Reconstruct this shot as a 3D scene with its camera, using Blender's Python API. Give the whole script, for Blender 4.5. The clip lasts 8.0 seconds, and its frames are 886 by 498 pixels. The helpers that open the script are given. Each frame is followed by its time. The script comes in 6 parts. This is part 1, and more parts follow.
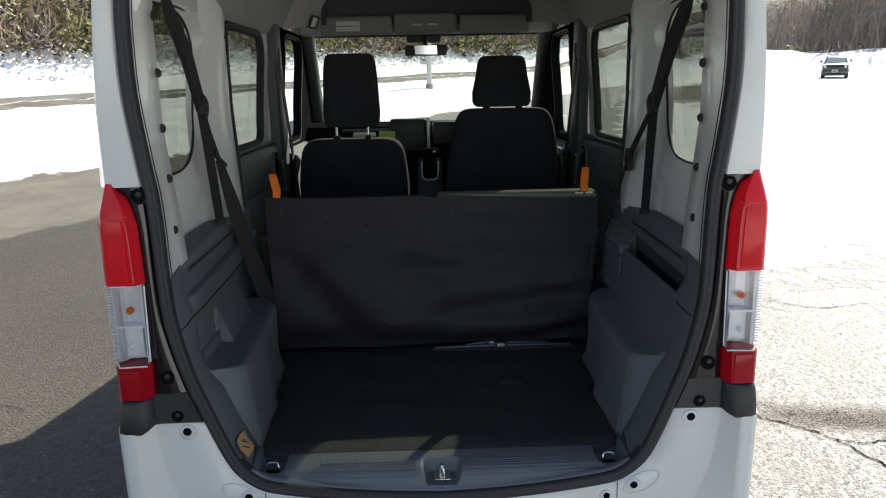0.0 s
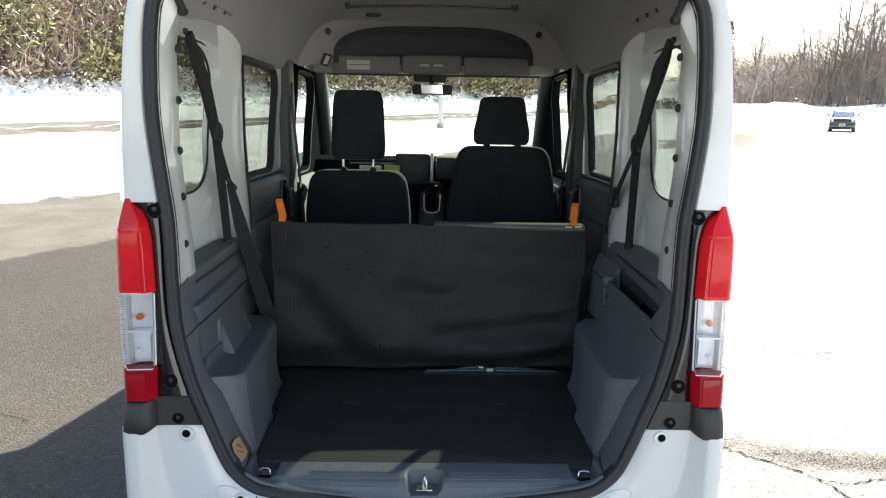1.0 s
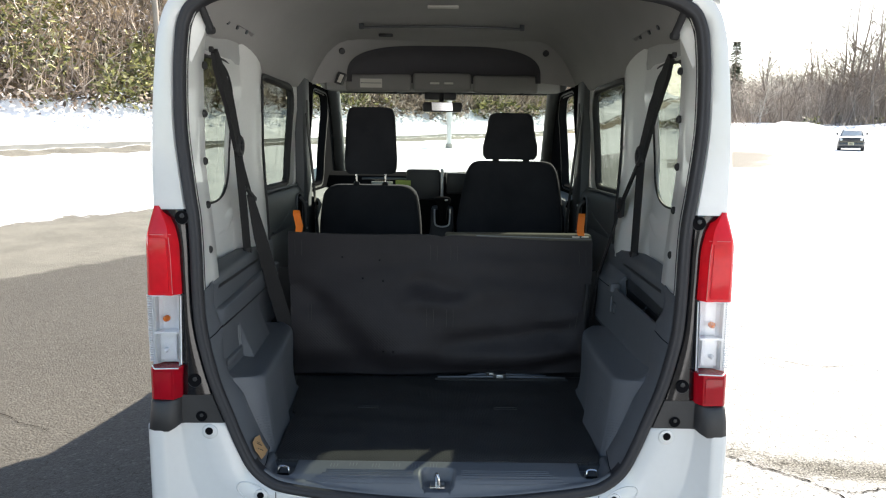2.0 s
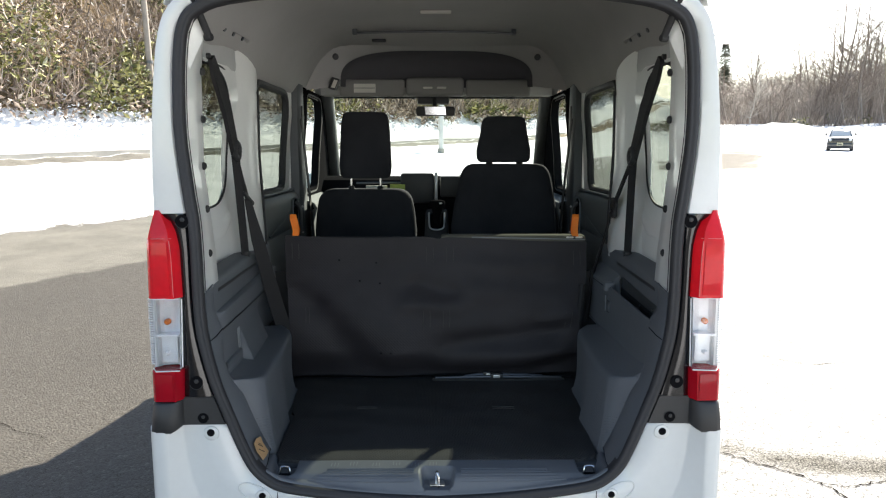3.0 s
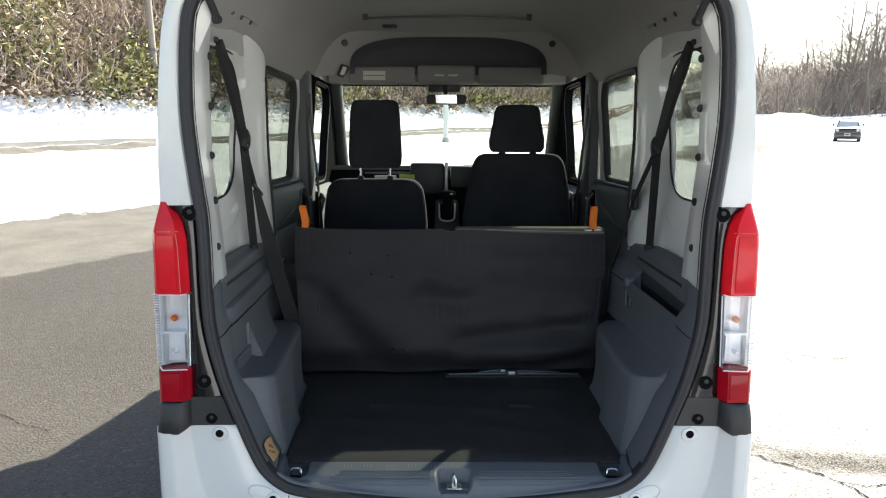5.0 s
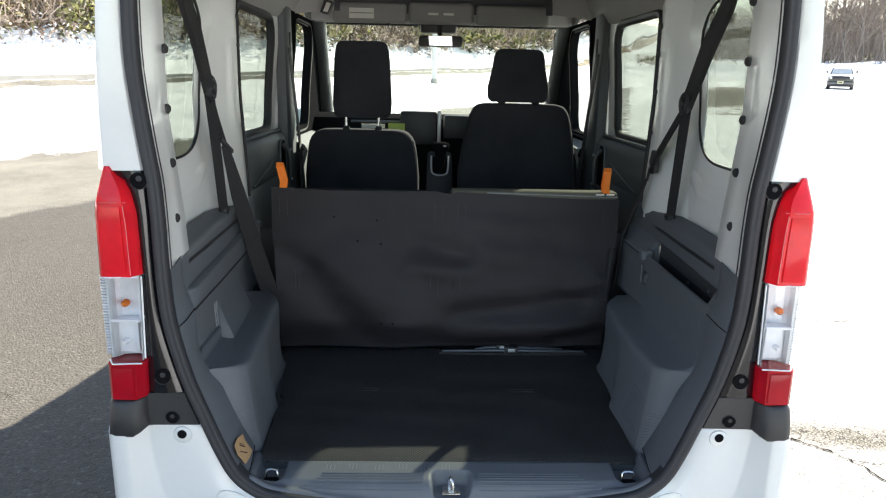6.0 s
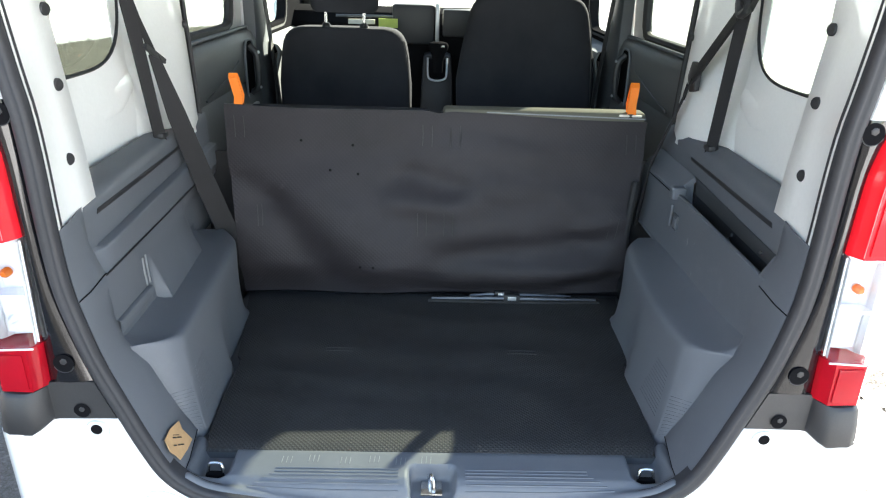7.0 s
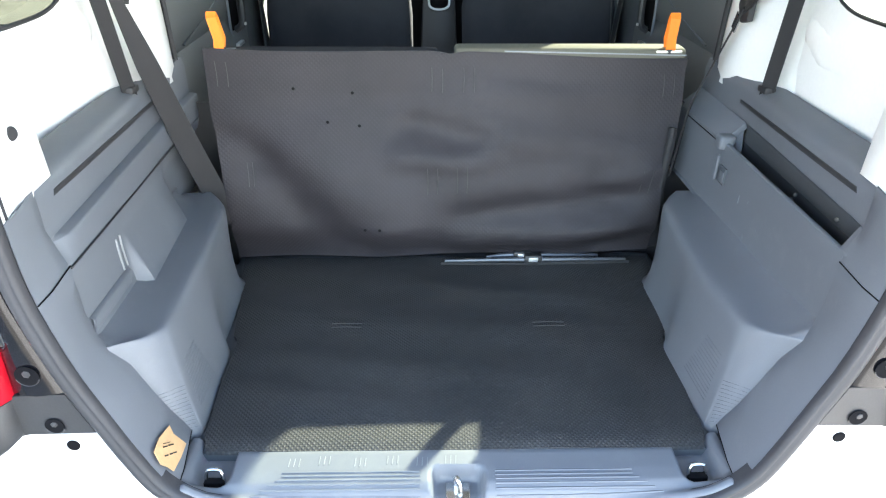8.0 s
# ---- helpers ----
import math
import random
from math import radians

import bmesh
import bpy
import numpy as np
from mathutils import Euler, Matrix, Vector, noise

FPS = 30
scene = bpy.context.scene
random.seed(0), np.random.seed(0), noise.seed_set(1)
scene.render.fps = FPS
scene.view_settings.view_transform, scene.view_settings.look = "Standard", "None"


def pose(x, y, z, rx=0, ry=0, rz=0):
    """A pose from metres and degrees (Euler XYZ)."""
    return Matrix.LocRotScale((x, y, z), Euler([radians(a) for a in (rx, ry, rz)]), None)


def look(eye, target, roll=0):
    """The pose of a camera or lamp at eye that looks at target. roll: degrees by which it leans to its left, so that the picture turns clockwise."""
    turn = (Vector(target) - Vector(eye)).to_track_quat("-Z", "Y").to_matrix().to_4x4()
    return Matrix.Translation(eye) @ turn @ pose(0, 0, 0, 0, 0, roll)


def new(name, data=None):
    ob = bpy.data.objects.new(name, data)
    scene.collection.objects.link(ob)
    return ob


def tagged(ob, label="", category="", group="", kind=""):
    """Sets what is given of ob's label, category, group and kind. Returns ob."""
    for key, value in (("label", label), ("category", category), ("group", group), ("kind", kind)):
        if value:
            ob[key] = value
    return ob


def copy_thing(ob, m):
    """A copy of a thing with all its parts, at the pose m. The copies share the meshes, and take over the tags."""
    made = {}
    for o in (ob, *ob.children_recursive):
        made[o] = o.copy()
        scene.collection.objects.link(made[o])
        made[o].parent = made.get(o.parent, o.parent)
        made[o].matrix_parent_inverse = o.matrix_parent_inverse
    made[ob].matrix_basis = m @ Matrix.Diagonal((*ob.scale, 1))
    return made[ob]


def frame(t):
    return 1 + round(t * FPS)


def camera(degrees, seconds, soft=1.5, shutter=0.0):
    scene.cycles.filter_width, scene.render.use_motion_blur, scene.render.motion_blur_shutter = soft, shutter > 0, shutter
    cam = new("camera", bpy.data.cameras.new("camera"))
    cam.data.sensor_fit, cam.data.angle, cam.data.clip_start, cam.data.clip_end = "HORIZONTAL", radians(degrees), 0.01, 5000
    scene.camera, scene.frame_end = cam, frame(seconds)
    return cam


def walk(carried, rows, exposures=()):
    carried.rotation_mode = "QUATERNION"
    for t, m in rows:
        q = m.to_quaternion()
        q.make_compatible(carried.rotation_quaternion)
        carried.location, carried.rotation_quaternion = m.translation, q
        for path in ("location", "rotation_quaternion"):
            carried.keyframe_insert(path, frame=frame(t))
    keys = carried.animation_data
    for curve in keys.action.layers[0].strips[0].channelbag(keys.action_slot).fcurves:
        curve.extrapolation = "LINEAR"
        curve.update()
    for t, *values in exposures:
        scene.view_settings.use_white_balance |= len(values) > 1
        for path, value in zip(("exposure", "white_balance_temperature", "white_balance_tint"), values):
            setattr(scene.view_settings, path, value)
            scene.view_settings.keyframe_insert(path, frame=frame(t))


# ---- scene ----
from mathutils.bvhtree import BVHTree

cam = camera(66.4, 8.0, 1.2)
PATH = [
    (0, (-0.02, -1.405, 1.453), (0.024, 0.539, 0.984), -1.1),
    (0.5, (0.0, -1.467, 1.457), (0.026, 0.491, 1.048), -0.1),
    (1, (0.016, -1.526, 1.441), (0.042, 0.441, 1.083), 0.9),
    (1.5, (0.013, -1.568, 1.428), (0.011, 0.403, 1.09), 0.9),
    (2, (0.007, -1.607, 1.417), (0.007, 0.371, 1.117), 0.7),
    (3.5, (-0.005, -1.636, 1.409), (0.02, 0.343, 1.124), -0.3),
    (4, (-0.009, -1.628, 1.407), (0.015, 0.35, 1.11), -0.5),
    (5.5, (-0.056, -1.464, 1.419), (-0.04, 0.505, 1.067), 0.8),
    (6, (-0.065, -1.306, 1.439), (-0.013, 0.635, 0.958), 1.2),
    (6.5, (-0.025, -1.099, 1.434), (0.032, 0.796, 0.795), 1.2),
    (7, (-0.01, -0.953, 1.448), (0.025, 0.892, 0.676), 1.6),
    (7.5, (-0.038, -0.825, 1.45), (0.008, 0.969, 0.569), 1.6),
    (8, (-0.047, -0.754, 1.444), (-0.004, 0.998, 0.482), 0.4),
]
EXPOSURES = [(0.0, 1.25, 7000, 10), (0.5, 1.74, 7000, 10), (1.0, 1.97, 7000, 10), (2.0, 1.94, 7000, 10), (4.0, 1.91, 7000, 10), (5.5, 1.98, 7000, 10), (6.0, 2.28, 7000, 10), (6.5, 2.86, 7000, 10), (7.0, 3.48, 7000, 10), (7.5, 4.14, 7000, 10), (8.0, 4.56, 7000, 10)]
walk(cam, [(t, look(eye, target, roll)) for t, eye, target, roll in PATH], EXPOSURES)
# Sun: ahead and to the right of the van, about 33 degrees high.
SUN = Vector((0.95, 1.21, 1.0)).normalized()
world = bpy.data.worlds.new("world")
scene.world = world
world.use_nodes = True
wn = world.node_tree
sky = wn.nodes.new("ShaderNodeTexSky")
sky.sky_type, sky.sun_disc = "NISHITA", False
sky.sun_elevation, sky.sun_rotation = math.asin(SUN.z), math.atan2(SUN.x, SUN.y)
sky.air_density, sky.dust_density = 1.0, 0.7
wn.links.new(sky.outputs[0], wn.nodes["Background"].inputs[0])
wn.nodes["Background"].inputs[1].default_value = 0.085
sun = new("sun", bpy.data.lights.new("sun", "SUN"))
sun.data.energy, sun.data.angle, sun.data.color = 5.0, radians(0.6), (1.0, 0.95, 0.87)
sun.matrix_world = look(SUN * 50, (0, 0, 0))


# ---- materials ----
def nodes_of(name):
    m = bpy.data.materials.new(name)
    m.use_nodes = True
    n = m.node_tree
    return m, n, n.nodes["Principled BSDF"]


def coords(n, scale=(1, 1, 1)):
    tc = n.nodes.new("ShaderNodeTexCoord")
    mp = n.nodes.new("ShaderNodeMapping")
    mp.inputs["Scale"].default_value = scale
    n.links.new(tc.outputs["Object"], mp.inputs["Vector"])
    return mp.outputs["Vector"]


def noise_node(n, vec, scale, detail=4.0, rough=0.6):
    t = n.nodes.new("ShaderNodeTexNoise")
    t.inputs["Scale"].default_value, t.inputs["Detail"].default_value, t.inputs["Roughness"].default_value = scale, detail, rough
    if vec is not None:
        n.links.new(vec, t.inputs["Vector"])
    return t.outputs["Fac"]


def ramp(n, fac, *stops):
    r = n.nodes.new("ShaderNodeValToRGB")
    while len(r.color_ramp.elements) < len(stops):
        r.color_ramp.elements.new(0.5)
    for e, (p, c) in zip(r.color_ramp.elements, stops):
        e.position, e.color = p, (*c, 1) if len(c) == 3 else c
    n.links.new(fac, r.inputs["Fac"])
    return r.outputs["Color"]


def mix(n, fac, a, b, how="MIX"):
    m = n.nodes.new("ShaderNodeMix")
    m.data_type, m.blend_type = "RGBA", how
    for i, v in ((0, fac), (6, a), (7, b)):
        if isinstance(v, (int, float)):
            m.inputs[i].default_value = v
        elif isinstance(v, tuple):
            m.inputs[i].default_value = (*v, 1)
        else:
            n.links.new(v, m.inputs[i])
    return m.outputs[2]


def calc(n, how, a, b=0.0, c=0.0):
    m = n.nodes.new("ShaderNodeMath")
    m.operation = how
    for i, v in enumerate((a, b, c)):
        if isinstance(v, (int, float)):
            m.inputs[i].default_value = v
        else:
            n.links.new(v, m.inputs[i])
    return m.outputs[0]


def bump(n, height, strength, distance, shader):
    b = n.nodes.new("ShaderNodeBump")
    b.inputs["Strength"].default_value, b.inputs["Distance"].default_value = strength, distance
    n.links.new(height, b.inputs["Height"])
    n.links.new(b.outputs["Normal"], shader.inputs["Normal"])
    return b


def surface(name, color, rough=0.5, metal=0.0, vary=0.15, coarse=3.0, fine=60.0, relief=0.1, depth=0.002, coat=0.0, dirt=None, stretch=(1, 1, 1)):
    """A surface with broad and fine variation of its colour, roughness and relief."""
    m, n, p = nodes_of(name)
    v = coords(n, stretch)
    broad, grain = noise_node(n, v, coarse), noise_node(n, v, fine, 3.0)
    dark, light = tuple(c * (1 - vary) for c in color), tuple(min(1, c * (1 + vary)) for c in color)
    col = ramp(n, broad, (0.3, dark), (0.7, light))
    col = mix(n, 0.35, col, ramp(n, grain, (0.3, dark), (0.7, light)))
    if dirt:
        mask = ramp(n, noise_node(n, v, coarse * 2.3, 8.0, 0.7), (0.55, (0, 0, 0)), (0.75, (1, 1, 1)))
        col = mix(n, mask, col, dirt)
    n.links.new(col, p.inputs["Base Color"])
    r = n.nodes.new("ShaderNodeMapRange")
    r.inputs["To Min"].default_value, r.inputs["To Max"].default_value = max(0.02, rough - 0.08), min(1, rough + 0.08)
    n.links.new(broad, r.inputs["Value"])
    n.links.new(r.outputs[0], p.inputs["Roughness"])
    p.inputs["Metallic"].default_value = metal
    p.inputs["Coat Weight"].default_value = coat
    p.inputs["Coat Roughness"].default_value = 0.06
    if relief:
        bump(n, grain, relief, depth, p)
    return m


def glass(name, tint, gloss=0.06):
    m = bpy.data.materials.new(name)
    m.use_nodes = True
    n = m.node_tree
    n.nodes.remove(n.nodes["Principled BSDF"])
    clear, shine, both = n.nodes.new("ShaderNodeBsdfTransparent"), n.nodes.new("ShaderNodeBsdfGlossy"), n.nodes.new("ShaderNodeMixShader")
    clear.inputs["Color"].default_value = (*tint, 1)
    shine.inputs["Roughness"].default_value = 0.02
    both.inputs[0].default_value = gloss
    n.links.new(clear.outputs[0], both.inputs[1])
    n.links.new(shine.outputs[0], both.inputs[2])
    n.links.new(both.outputs[0], n.nodes["Material Output"].inputs["Surface"])
    return m


def studded(name, color, pitch, rough, relief=0.5, wear=None, axes="XY"):
    """Moulded rubber sheet with rows of small raised pips, staggered."""
    m, n, p = nodes_of(name)
    v = coords(n)
    s = n.nodes.new("ShaderNodeSeparateXYZ")
    n.links.new(v, s.inputs[0])
    a, b = s.outputs[axes[0]], s.outputs[axes[1]]
    k = 2 * math.pi / pitch
    waves = calc(n, "MULTIPLY", calc(n, "SINE", calc(n, "MULTIPLY", a, k)), calc(n, "SINE", calc(n, "MULTIPLY", b, k)))
    pips = calc(n, "POWER", calc(n, "MAXIMUM", waves, 0.0), 0.7)
    fine, broad = noise_node(n, v, 220, 2.0), noise_node(n, v, 4, 5.0)
    col = ramp(n, broad, (0.3, tuple(c * 0.8 for c in color)), (0.7, tuple(c * 1.25 for c in color)))
    col = mix(n, calc(n, "MULTIPLY", pips, 0.35 * relief), col, tuple(c * 2.2 + 0.01 for c in color))
    if wear:
        mask = ramp(n, noise_node(n, v, 9, 9.0, 0.75), (0.66, (0, 0, 0)), (0.80, (0.35, 0.35, 0.35)))
        col = mix(n, mask, col, wear)
    n.links.new(col, p.inputs["Base Color"])
    p.inputs["Roughness"].default_value = rough
    p.inputs["Specular IOR Level"].default_value = 0.3
    bump(n, calc(n, "ADD", pips, calc(n, "MULTIPLY", fine, 0.3)), relief, 0.0015, p)
    return m


def lens_plastic(name, color, rough=0.12, sub=0.0, stripes=0.0):
    m, n, p = nodes_of(name)
    v = coords(n)
    g = noise_node(n, v, 25, 2.0)
    n.links.new(ramp(n, g, (0.2, tuple(c * 0.8 for c in color)), (0.8, color)), p.inputs["Base Color"])
    p.inputs["Roughness"].default_value = rough
    p.inputs["Coat Weight"].default_value = 0.25
    p.inputs["Coat Roughness"].default_value = 0.05
    p.inputs["Specular IOR Level"].default_value = 0.3
    p.inputs["Subsurface Weight"].default_value = sub
    p.inputs["Subsurface Radius"].default_value = (0.03, 0.005, 0.004)
    p.inputs["Subsurface Scale"].default_value = 0.5
    if sub:
        t, both = n.nodes.new("ShaderNodeBsdfTranslucent"), n.nodes.new("ShaderNodeMixShader")
        t.inputs["Color"].default_value = (*(min(1, c * 1.5) for c in color), 1)
        both.inputs[0].default_value = 0.28
        n.links.new(p.outputs[0], both.inputs[1])
        n.links.new(t.outputs[0], both.inputs[2])
        n.links.new(both.outputs[0], n.nodes["Material Output"].inputs["Surface"])
    if stripes:
        s = n.nodes.new("ShaderNodeSeparateXYZ")
        n.links.new(v, s.inputs[0])
        bump(n, calc(n, "SINE", calc(n, "MULTIPLY", s.outputs["Z"], stripes)), 0.6, 0.002, p)
    return m


PAINT = surface("white_paint", (0.72, 0.725, 0.715), 0.22, vary=0.03, coarse=2, relief=0.02, coat=0.7)
# same white as the outer body, lightened to make up for dim light inside
INNER = surface("white_paint_lightened", (0.88, 0.88, 0.855), 0.32, vary=0.05, coarse=3, fine=140, relief=0.05, depth=0.001, coat=0.35)
TRIM = surface("grey_plastic", (0.120, 0.130, 0.147), 0.55, dirt=(0.138, 0.147, 0.160), vary=0.08, coarse=5, fine=500, relief=0.3, depth=0.0006)
TRIMD = surface("dark_grey_plastic", (0.065, 0.072, 0.080), 0.5, vary=0.1, coarse=5, fine=450, relief=0.3, depth=0.0006)
LINER = surface("headliner_fabric", (0.40, 0.39, 0.375), 0.9, vary=0.08, coarse=4, fine=700, relief=0.3, depth=0.0008)
LINERL = surface("headliner_rim", (0.25, 0.245, 0.235), 0.8, vary=0.06, coarse=4, fine=600, relief=0.2, depth=0.0006)
FABRIC = surface("black_seat_fabric", (0.038, 0.039, 0.045), 0.95, vary=0.25, coarse=6, fine=800, relief=0.5, depth=0.001)
FABRIC.node_tree.nodes["Principled BSDF"].inputs["Specular IOR Level"].default_value = 0.04
# headliner fabric darkened to paint in the shade of the shelf recess
LINERD = surface("headliner_fabric_shaded", (0.085, 0.083, 0.090), 0.95, vary=0.08, coarse=4, fine=700, relief=0.3, depth=0.0008)
RUBBER = surface("black_rubber", (0.020, 0.020, 0.022), 0.6, vary=0.2, coarse=8, fine=200, relief=0.15, depth=0.001)
SEAL = surface("seal_rubber", (0.026, 0.026, 0.030), 0.62, vary=0.2, coarse=8, fine=200, relief=0.15, depth=0.001)
BLACK = surface("matt_black_plastic", (0.028, 0.028, 0.030), 0.5, vary=0.2, coarse=7, fine=350, relief=0.3, depth=0.0007)
GLOSSBLK = surface("gloss_black_plastic", (0.008, 0.008, 0.010), 0.10, vary=0.3, coarse=9, fine=60, relief=0.03, coat=0.35, dirt=(0.013, 0.014, 0.018))
STEEL = surface("bright_steel", (0.62, 0.62, 0.62), 0.25, 1.0, vary=0.08, coarse=20, fine=300, relief=0.1, depth=0.0005)
DULLMETAL = surface("dull_wiper_metal", (0.12, 0.125, 0.13), 0.4, 0.6, vary=0.2, coarse=30, fine=200, relief=0.1, depth=0.0005)
WEB = surface("belt_webbing", (0.017, 0.0165, 0.018), 0.75, vary=0.2, coarse=8, fine=900, relief=0.6, depth=0.0008, stretch=(1, 1, 3))
ORANGE = surface("orange_strap", (0.85, 0.20, 0.015), 0.6, vary=0.12, coarse=20, fine=500, relief=0.3, depth=0.0008)
CARD = surface("brown_card", (0.55, 0.34, 0.17), 0.8, vary=0.12, coarse=30, fine=200, relief=0.2, depth=0.0008)
INK = surface("black_ink", (0.03, 0.025, 0.02), 0.7, relief=0)
PAPER = surface("white_label", (0.68, 0.66, 0.60), 0.6, vary=0.05, relief=0)
YELLOW = surface("yellow_plate", (0.60, 0.56, 0.38), 0.6, vary=0.05, relief=0)
LIME = surface("lime_label", (0.45, 0.55, 0.12), 0.6, vary=0.1, relief=0)
DASH = surface("dash_black", (0.010, 0.010, 0.011), 0.6, vary=0.1, coarse=7, fine=350, relief=0.2, depth=0.0006)
DASH.node_tree.nodes["Principled BSDF"].inputs["Specular IOR Level"].default_value = 0.0
SILVER = surface("silver_plastic", (0.55, 0.56, 0.57), 0.35, 0.5, vary=0.06, relief=0.05)
MAT = studded("rubber_mat", (0.034, 0.034, 0.035), 0.0092, 0.62, 0.8, wear=(0.062, 0.055, 0.048))
VINYL = studded("vinyl_cover", (0.0215, 0.0190, 0.0222), 0.0105, 0.60, 0.24, wear=(0.068, 0.067, 0.068), axes="XZ")
HOLE = surface("dark_hole", (0.005, 0.005, 0.006), 0.9, vary=0.2, relief=0)
HOLE.node_tree.nodes["Principled BSDF"].inputs["Specular IOR Level"].default_value = 0.1
TICK = surface("pale_tick", (0.22, 0.23, 0.24), 0.7, relief=0)
PAD = surface("olive_seat_pad", (0.105, 0.100, 0.078), 0.85, vary=0.12, coarse=14, fine=600, relief=0.4, depth=0.0008)
LININGD = surface("dark_door_lining", (0.100, 0.108, 0.112), 0.55, vary=0.1, coarse=5, fine=450, relief=0.3, depth=0.0006)
WIPERGREY = surface("wiper_grey_metal", (0.085, 0.090, 0.10), 0.32, 0.4, vary=0.15, coarse=20, relief=0.05)
STITCH = surface("pale_stitching", (0.052, 0.050, 0.049), 0.8, relief=0)
REDLENS = lens_plastic("red_lens", (1.0, 0.022, 0.040), 0.14, 0.25)
REDDEEP = lens_plastic("red_reflector", (0.52, 0.009, 0.024), 0.10, 0.1)
PINK = lens_plastic("pale_red_edge", (0.95, 0.30, 0.32), 0.15, 0.2)
AMBER = lens_plastic("amber_bulb", (0.85, 0.22, 0.02), 0.15, 0.2)
REFLECT = lens_plastic("lamp_reflector", (0.90, 0.91, 0.93), 0.2, 0.0)
for sock in REFLECT.node_tree.nodes["Principled BSDF"].inputs:
    if sock.name == "Metallic":
        sock.default_value = 0.12
CLEAR = glass("clear_lens", (0.97, 0.975, 0.985), 0.08)
PRIVACY = glass("tinted_glass", (0.42, 0.45, 0.42), 0.05)
SCREEN = glass("windscreen_glass", (0.86, 0.90, 0.87), 0.03)
MIRROR = surface("mirror_glass", (0.9, 0.9, 0.9), 0.03, 1.0, vary=0.0, relief=0)
MIRROR.node_tree.nodes["Principled BSDF"].inputs["Roughness"].default_value = 0.02


# ---- building helpers ----
def flip(pts, s):
    return [(s * x, y, z) for x, y, z in pts]


def tidy(bm, crease=38):
    bmesh.ops.recalc_face_normals(bm, faces=bm.faces)
    for f in bm.faces:
        f.smooth = True
    lim = radians(crease)
    for e in bm.edges:
        if len(e.link_faces) == 2:
            e.smooth = e.calc_face_angle(0) < lim
    return bm


def part(name, bm, material, parent=None, label="", crease=38):
    """One mesh under a thing (an Empty) or under a part."""
    me = bpy.data.meshes.new(name)
    tidy(bm, crease).to_mesh(me)
    bm.free()
    me.materials.append(material)
    ob = new(name, me)
    if parent is not None:
        ob.parent = parent
        if parent.data is None:
            ob.matrix_parent_inverse = Matrix.Translation(parent.location).inverted()
    return tagged(ob, label)


def thing(name, at, label, category, group="", kind=""):
    ob = new(name)
    ob.location = at
    ob.empty_display_size = 0.1
    return tagged(ob, label, category, group, kind)


def poly(bm, pts):
    return bm.faces.new([bm.verts.new(p) for p in pts])


def slab(pts, offset, bevel=0.0):
    """A polygon given thickness along offset."""
    bm = bmesh.new()
    f = poly(bm, pts)
    r = bmesh.ops.extrude_face_region(bm, geom=[f])
    bmesh.ops.translate(bm, verts=[v for v in r["geom"] if isinstance(v, bmesh.types.BMVert)], vec=offset)
    if bevel:
        bmesh.ops.bevel(bm, geom=bm.edges[:], offset=bevel, segments=2, affect="EDGES", profile=0.6)
    return bm


def box(x0, x1, y0, y1, z0, z1, bevel=0.0, seg=2, bm=None):
    b = bmesh.new()
    bmesh.ops.create_cube(b, size=1, matrix=Matrix.Translation(((x0 + x1) / 2, (y0 + y1) / 2, (z0 + z1) / 2)) @ Matrix.Diagonal((abs(x1 - x0), abs(y1 - y0), abs(z1 - z0), 1)))
    if bevel:
        bmesh.ops.bevel(b, geom=b.edges[:], offset=bevel, segments=seg, affect="EDGES", profile=0.5)
    if bm is None:
        return b
    me = bpy.data.meshes.new("tmp")
    b.to_mesh(me)
    b.free()
    bm.from_mesh(me)
    bpy.data.meshes.remove(me)
    return bm


def loft(loops, closed=True, caps=False, bm=None):
    bm = bm or bmesh.new()
    rows = [[bm.verts.new(p) for p in loop] for loop in loops]
    n = len(rows[0])
    for a, b in zip(rows, rows[1:]):
        for i in range(n if closed else n - 1):
            j = (i + 1) % n
            bm.faces.new((a[i], a[j], b[j], b[i]))
    if caps:
        bm.faces.new(rows[0])
        bm.faces.new(rows[-1][::-1])
    return bm


def shell(loops, offset):
    """An open lofted sheet given thickness."""
    bm = loft(loops, closed=False)
    r = bmesh.ops.extrude_face_region(bm, geom=bm.faces[:])
    bmesh.ops.translate(bm, verts=[v for v in r["geom"] if isinstance(v, bmesh.types.BMVert)], vec=offset)
    return bm


def smooth_line(pts, per=4):
    """A Catmull-Rom line through the points."""
    p = [Vector(q) for q in pts]
    p = [p[0] * 2 - p[1], *p, p[-1] * 2 - p[-2]]
    out = []
    for a, b, c, d in zip(p, p[1:], p[2:], p[3:]):
        for i in range(per):
            t = i / per
            out.append(0.5 * (2 * b + (c - a) * t + (2 * a - 5 * b + 4 * c - d) * t * t + (3 * b - a - 3 * c + d) * t ** 3))
    return out + [p[-2]]


